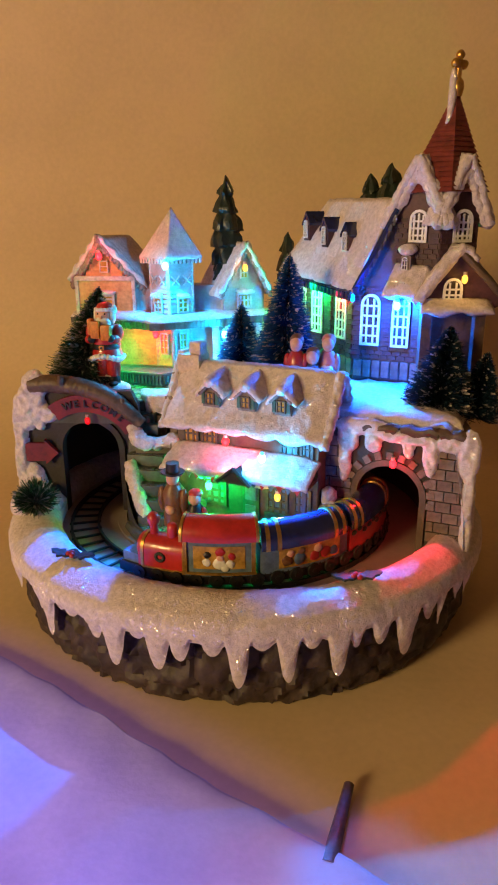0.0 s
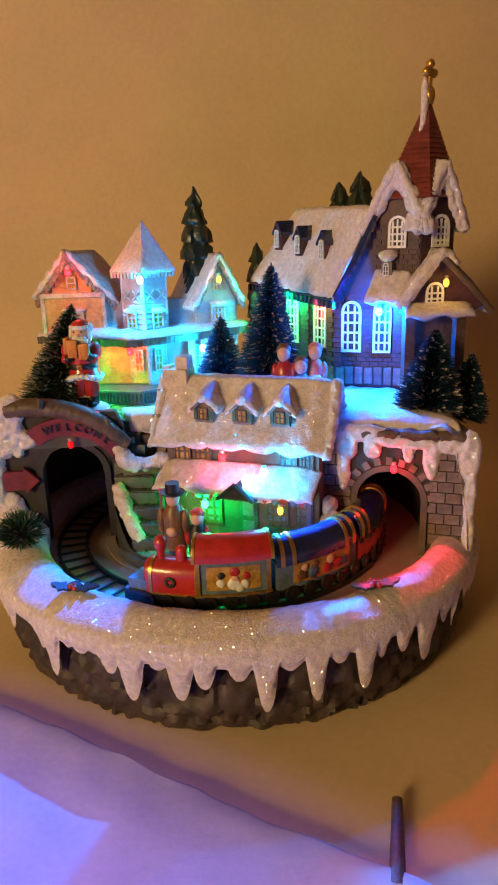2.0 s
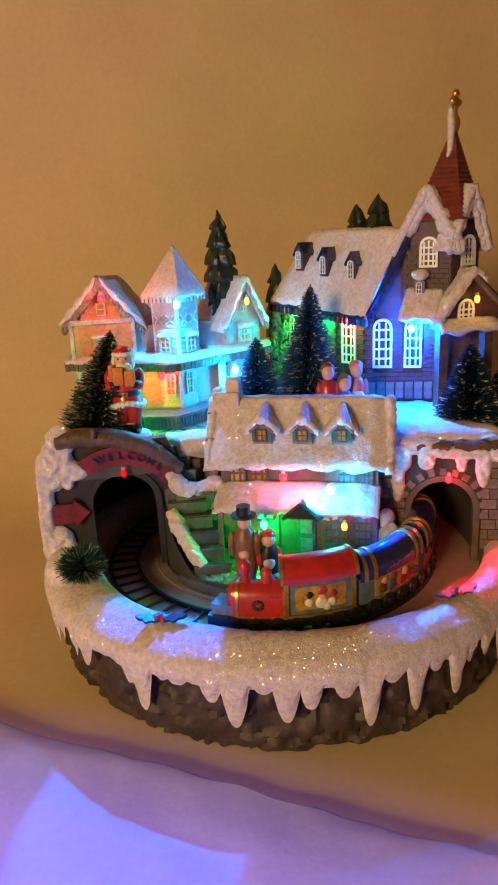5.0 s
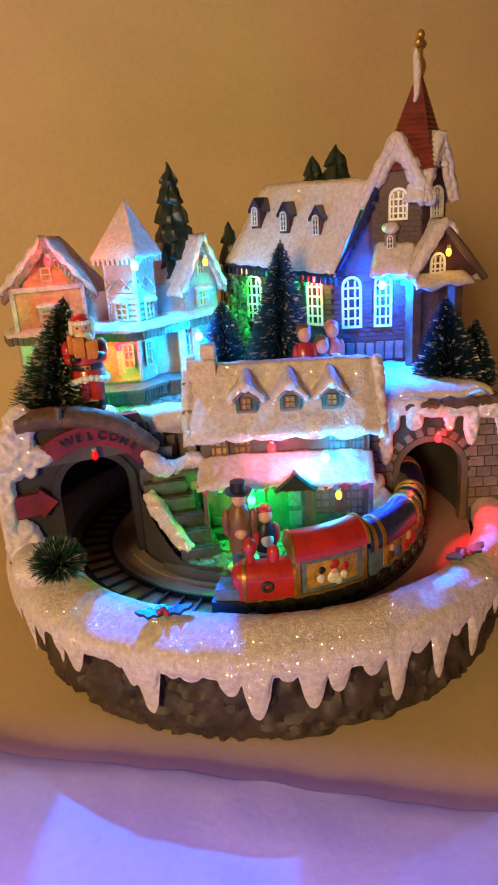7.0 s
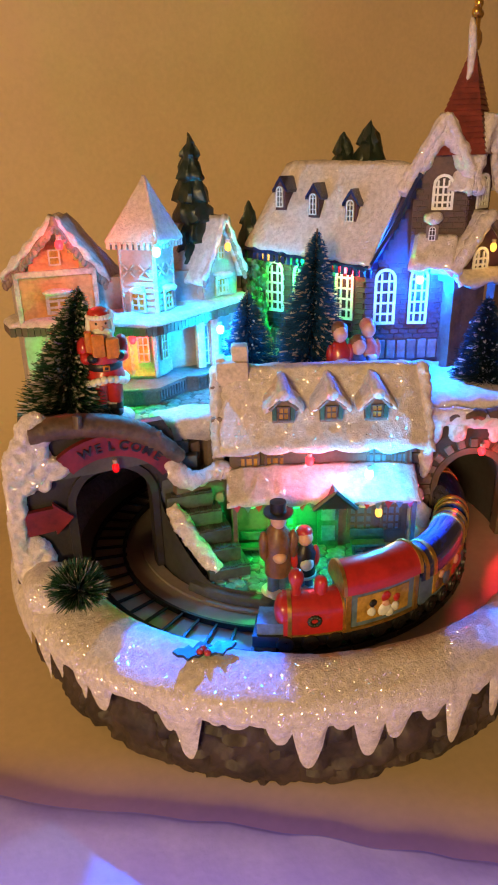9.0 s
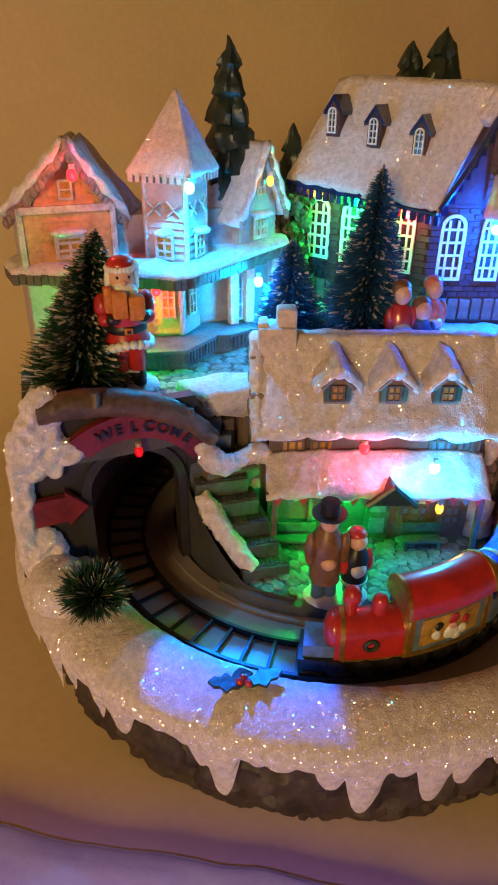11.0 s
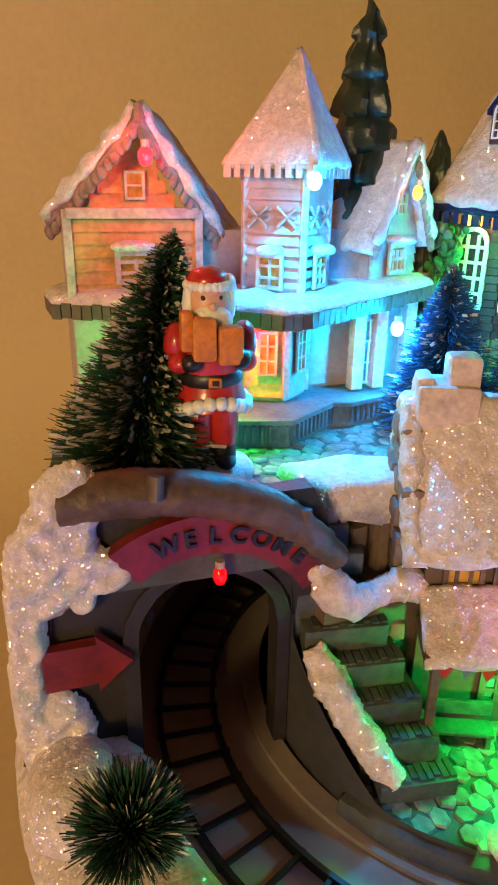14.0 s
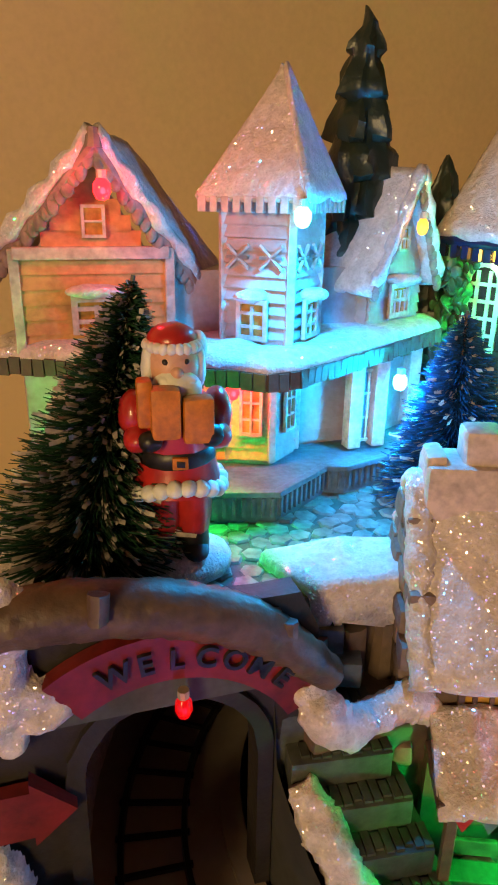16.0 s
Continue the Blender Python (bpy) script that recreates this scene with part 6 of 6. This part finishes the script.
figure("figurine", "painted figurine in brown coat and dark hat on snow", (-0.0325, -0.0615, 0.0478), -20, [
    ("e", (0.005, 0.001, 0.0005), (0.0125, 0.0085, 0.0024), 4),
    ("c", (-0.0022, 0, 0), [(0.0026, 0.001), (0.0024, 0.014)], 2), ("c", (0.0022, 0, 0), [(0.0026, 0.001), (0.0024, 0.014)], 2),
    ("c", (0, 0, 0), [(0.0058, 0.0105), (0.0056, 0.020), (0.0060, 0.0285), (0.0030, 0.0335)], 0),
    ("e", (-0.0062, -0.0012, 0.0245), (0.0022, 0.0026, 0.0070), 0), ("e", (0.0062, -0.0012, 0.0245), (0.0022, 0.0026, 0.0070), 0),
    ("e", (0, -0.0048, 0.0205), (0.0030, 0.0022, 0.0026), 3), ("e", (0, -0.001, 0.0365), (0.0034, 0.0034, 0.0042), 3),
    ("c", (0, -0.0005, 0), [(0.0062, 0.0392), (0.0062, 0.0400), (0.0036, 0.0402), (0.0034, 0.0445), (0.0005, 0.0448)], 1),
], [BROWN, BLACK, BLUEC, SKIN, SNOW])
figure("figurine", "small painted figurine in red and dark coat on snow", (-0.0215, -0.0645, 0.0478), -12, [
    ("c", (-0.0018, 0, 0), [(0.0022, 0.001), (0.0022, 0.009)], 2), ("c", (0.0018, 0, 0), [(0.0022, 0.001), (0.0022, 0.009)], 2),
    ("c", (0, 0, 0), [(0.0052, 0.0075), (0.0054, 0.0090)], 4), ("c", (0, 0, 0), [(0.0050, 0.0085), (0.0048, 0.016), (0.0052, 0.0195), (0.0026, 0.0235)], 1),
    ("e", (-0.0048, -0.001, 0.0170), (0.0019, 0.0023, 0.0052), 0), ("e", (0.0048, -0.001, 0.0170), (0.0019, 0.0023, 0.0052), 0),
    ("e", (0, -0.004, 0.0150), (0.0030, 0.0020, 0.0032), 4), ("e", (0, -0.0008, 0.0262), (0.0034, 0.0033, 0.0036), 3),
    ("e", (0, 0.0006, 0.0285), (0.0037, 0.0037, 0.0026), 0),
], [RED, BLACK, BLUEC, SKIN, WHITE])
for x, y, mt, z, lab in ((0.0325, -0.0055, RED, 0.1135, "painted carol figurine in a red coat before the church"), (0.0505, -0.0035, PINKC, 0.1130, "painted carol figurine in a pink hood before the church"), (0.0415, -0.0085, BLUEC, 0.1065, "small painted carol figurine in a blue coat before the church")):
    figure("figurine", lab, (x, y, z), -15, [
        ("c", (0, 0, 0), [(0.0056, 0.0), (0.0054, 0.012), (0.0058, 0.0205), (0.0028, 0.0245)], 0), ("e", (0, -0.0050, 0.0150), (0.0040, 0.0022, 0.0024), 2),
        ("e", (-0.0050, -0.001, 0.0180), (0.0020, 0.0026, 0.0055), 0), ("e", (0.0050, -0.001, 0.0180), (0.0020, 0.0026, 0.0055), 0),
        ("e", (0, -0.0012, 0.0285), (0.0036, 0.0036, 0.0042), 1), ("e", (0, 0.0008, 0.0305), (0.0041, 0.0040, 0.0038), 0 if mt is PINKC else 3),
    ], [mt, SKIN, WHITE, BROWN], "carol figurines")

# ---- bulbs: a small coloured bulb and its light ----
LIGHT_COL = {"red": (1.0, 0.025, 0.045), "cyan": (0.0, 0.45, 1.0), "green": (0.0, 1.0, 0.10), "yellow": (1.0, 0.50, 0.08), "blue": (0.0, 0.12, 1.0)}
BULB_AT = [
    ("red", (-0.0866, 0.0462, 0.1877), 0.0022, "house gable"), ("cyan", (-0.0445, 0.0345, 0.1825), 0.0040, "turret eave"), ("yellow", (0.0030, 0.0585, 0.1795), 0.0004, "yellow gable"),
    ("red", (-0.0550, 0.0518, 0.1385), 0.0034, "porch"), ("cyan", (-0.0100, 0.0425, 0.1400), 0.018, "porch"), ("green", (-0.0840, 0.0430, 0.1335), 0.005, "porch"),
    ("yellow", (0.0415, 0.0735, 0.1705), 0.0004, "church wall"), ("green", (0.0480, 0.0555, 0.1695), 0.038, "church wall"), ("red", (0.0600, 0.0335, 0.1665), 0.004, "church wall"), ("blue", (0.0895, 0.0060, 0.1615), 0.055, "church wall"), ("yellow", (0.1210, -0.0115, 0.1775), 0.0002, "church porch"),
    ("red", (0.0785, -0.0605, 0.0910), 0.0009, "tunnel arch"), ("red", (-0.0862, -0.0148, 0.1008), 0.00008, "tunnel arch"),
    ("red", (-0.0065, -0.0430, 0.0975), 0.0018, "shop eave"), ("cyan", (0.0125, -0.0615, 0.0945), 0.0120, "shop eave"), ("green", (-0.0165, -0.0375, 0.0700), 0.007, "shop wall"), ("yellow", (0.0205, -0.0595, 0.0725), 0.0005, "awning"),
]
for col, p, watts, where in BULB_AT:
    b = thing("fairy_bulb", "tiny glowing " + col + " bulb at the " + where, "light bulb", p, 0, "fairy bulbs")
    bm = B()
    lathe(bm, [(0.0004, -0.0032), (0.0015, -0.0027), (0.0022, -0.0012), (0.0021, 0.0008), (0.0011, 0.0020)], 14)
    if where == "tunnel arch" or col == "yellow":
        bmesh.ops.scale(bm, vec=(0.74, 0.74, 0.86), verts=bm.verts)
    else:
        bmesh.ops.scale(bm, vec=(0.88, 0.88, 0.88), verts=bm.verts)
    part("glass", bm, BULBS["dim red" if where == "tunnel arch" and p[0] < 0 else col], b, "glowing " + col + " glass")
    bm = B()
    lathe(bm, [(0.0011, 0.0018), (0.0011, 0.0034)], 8)
    part("socket", bm, CREAM, b)
    ld = bpy.data.lights.new("bulb_light", "POINT")
    ld.energy, ld.color, ld.shadow_soft_size = 14.0 * watts, LIGHT_COL[col], 0.0022
    lo = new("bulb_light", ld)
    lo.location = (p[0], p[1] - 0.0035, p[2] - 0.0012)

# the bulbs' narrow forward beams, which fall in patches on the snow rim
BLUE_BEAM = (0.0, 0.13, 1.0)
for p, aim, degrees_wide, watts, tint in (((-0.0445, 0.0290, 0.1800), (-0.083, -0.092, 0.054), 21, 6.5, BLUE_BEAM), ((0.0125, -0.0660, 0.0930), (0.043, -0.106, 0.050), 62, 2.8, (0.0, 0.20, 1.0)), ((0.0895, 0.0010, 0.1600), (0.074, -0.03, 0.112), 90, 0.46, (0.0, 0.22, 1.0)), ((-0.0780, 0.0400, 0.1330), (-0.066, 0.030, 0.108), 66, 0.13, (0.0, 1.0, 0.10)), ((-0.0445, 0.0275, 0.1810), (-0.0440, 0.0310, 0.149), 112, 0.42, (0.0, 0.40, 1.0)), ((0.0785, -0.0655, 0.0900), (0.088, -0.112, 0.053), 80, 0.22, (1.0, 0.025, 0.045)), ((0.0440, 0.0520, 0.1690), (0.002, 0.060, 0.172), 60, 0.30, (0.0, 1.0, 0.40)), ((-0.0165, -0.0410, 0.0690), (-0.050, -0.098, 0.050), 60, 0.16, (0.0, 1.0, 0.16))):
    sd = bpy.data.lights.new("bulb_beam", "SPOT")
    sd.energy, sd.color, sd.spot_size, sd.spot_blend, sd.shadow_soft_size = watts, tint, radians(degrees_wide), 0.25, 0.0015
    new("bulb_beam", sd).matrix_world = look(p, aim)

# ---- brown strip standing for the shade of a fold in the cloth ----
stick = thing("fold_shade_strip", "narrow brown strip standing for a fold's shade in the cloth", "stick")
bm = B()
tube(bm, [(0.0450, -0.1745, 0.0022), (0.0395, -0.191, 0.0024), (0.0335, -0.2085, 0.0028)], [0.0020, 0.0024, 0.0028], 8, 0, 0.6)
rough(bm, 0.0003, 200)
part("dark_strip", bm, WOOD, stick)

# ---- single stones, last ----
for side, (c0, c1) in (("r", (0.0465, 0.0645)), ("l", (-0.013, 0.0065))):
    m = WR @ Matrix.Translation((c0, 0, 0.0004))
    brick_courses(wall_r, m, c1 - c0, 0.049, 0.104, 0.0078, 0.0058, 0.0009, WALLBRICK)
for i in range(-1, 12):
    t = math.pi * (i + 0.5) / 11
    bm = B()
    box(bm, (0, 0, 0), (0.0036, 0.0042, 0.0022), bev=0.0004)
    o = part("brick", bm, WALLBRICK, wall_r, smooth=False)
    o.matrix_basis = WR @ Matrix.Translation((0.0262 - 0.0218 * math.cos(t), 0.0715 + 0.0218 * math.sin(t), 0.0004)) @ Matrix.Rotation(math.pi / 2 - t, 4, "Z")


def cobbles(parent, inside, x0, x1, y0, y1, z, step, seed, limit):
    """Uneven rounded paving stones over a stretch of the plan."""
    rnd = random.Random(seed)
    store = []
    for k in range(10):
        bm = B()
        n = 6
        r = [rnd.uniform(0.49, 0.61) * step for _ in range(n)]
        top = [(r[i] * 0.84 * math.cos(2 * math.pi * i / n), r[i] * 0.84 * math.sin(2 * math.pi * i / n)) for i in range(n)]
        rows = [[Vector((a / 0.84, b / 0.84, -0.001)) for a, b in top], [Vector((a / 0.84, b / 0.84, 0.0002)) for a, b in top], [Vector((a, b, 0.0007)) for a, b in top]]
        vs = strip(bm, rows, True)
        bm.faces.new(vs[-1])
        store.append(bm)
    meshes = []
    made = 0
    y, j = y0, 0
    while y < y1 and made < limit:
        x = x0 + (step / 2 if j % 2 else 0)
        while x < x1 and made < limit:
            px, py = x + rnd.uniform(-0.2, 0.2) * step, y + rnd.uniform(-0.2, 0.2) * step
            if inside(px, py):
                k = rnd.randrange(10)
                if len(meshes) < 10:
                    k = len(meshes)
                    o = part("cobble", store[k], COBBLE, parent, smooth=False)
                    meshes.append(o.data)
                else:
                    o = new("cobble", meshes[k])
                    o.parent = parent
                o.matrix_basis = pose(px, py, z + rnd.uniform(-0.0001, 0.0003), rnd.uniform(-3, 3), rnd.uniform(-3, 3), rnd.uniform(0, 360))
                made += 1
            x += step
        y += step * 0.86
        j += 1


def on_plaza(x, y):
    u, v = x - SHOP[0], y - SHOP[1]
    return math.hypot(x - TC.x, y - TC.y) < 0.0665 * inset(math.degrees(math.atan2(y - TC.y, x - TC.x)) % 360) and -0.423 * u - 0.906 * v > 0.018 and x > -0.054 - (y + 0.06) * 0.2


cobbles(island, on_plaza, -0.062, 0.06, -0.08, 0.0, 0.0475, 0.0052, 5, 280)
cobbles(terrace, lambda x, y: True, -0.100, 0.0, 0.004, 0.048, 0.1072, 0.0060, 7, 300)


def clear_of(windows, z0, z1):
    return lambda a, b: any(abs(a - ac) < w / 2 + 0.0012 and z0 < b < z1 for ac, w in windows)


brick_courses(church, left_m @ Matrix.Translation((0, 0, 0.0001)), LW, 0.1285, 0.171, 0.0052, 0.0027, 0.0006, BRICK, clear_of(left_windows, 0.137, 0.168))
brick_courses(church, front_m @ Matrix.Translation((0, 0, 0.0001)), FW, 0.1285, 0.171, 0.0052, 0.0027, 0.0006, BRICK, clear_of(front_windows, 0.136, 0.167))
for p, q in ((TL, TF), (TF, TR)):
    L = math.hypot(q[0] - p[0], q[1] - p[1])
    brick_courses(church, facing((*p, 0), (q[0] - p[0], q[1] - p[1])) @ Matrix.Translation((0, 0, 0.0001)), L, 0.176, 0.2105, 0.0052, 0.0027, 0.0006, BRICK, clear_of([(L * 0.54, 0.0115)], 0.195, 0.213))
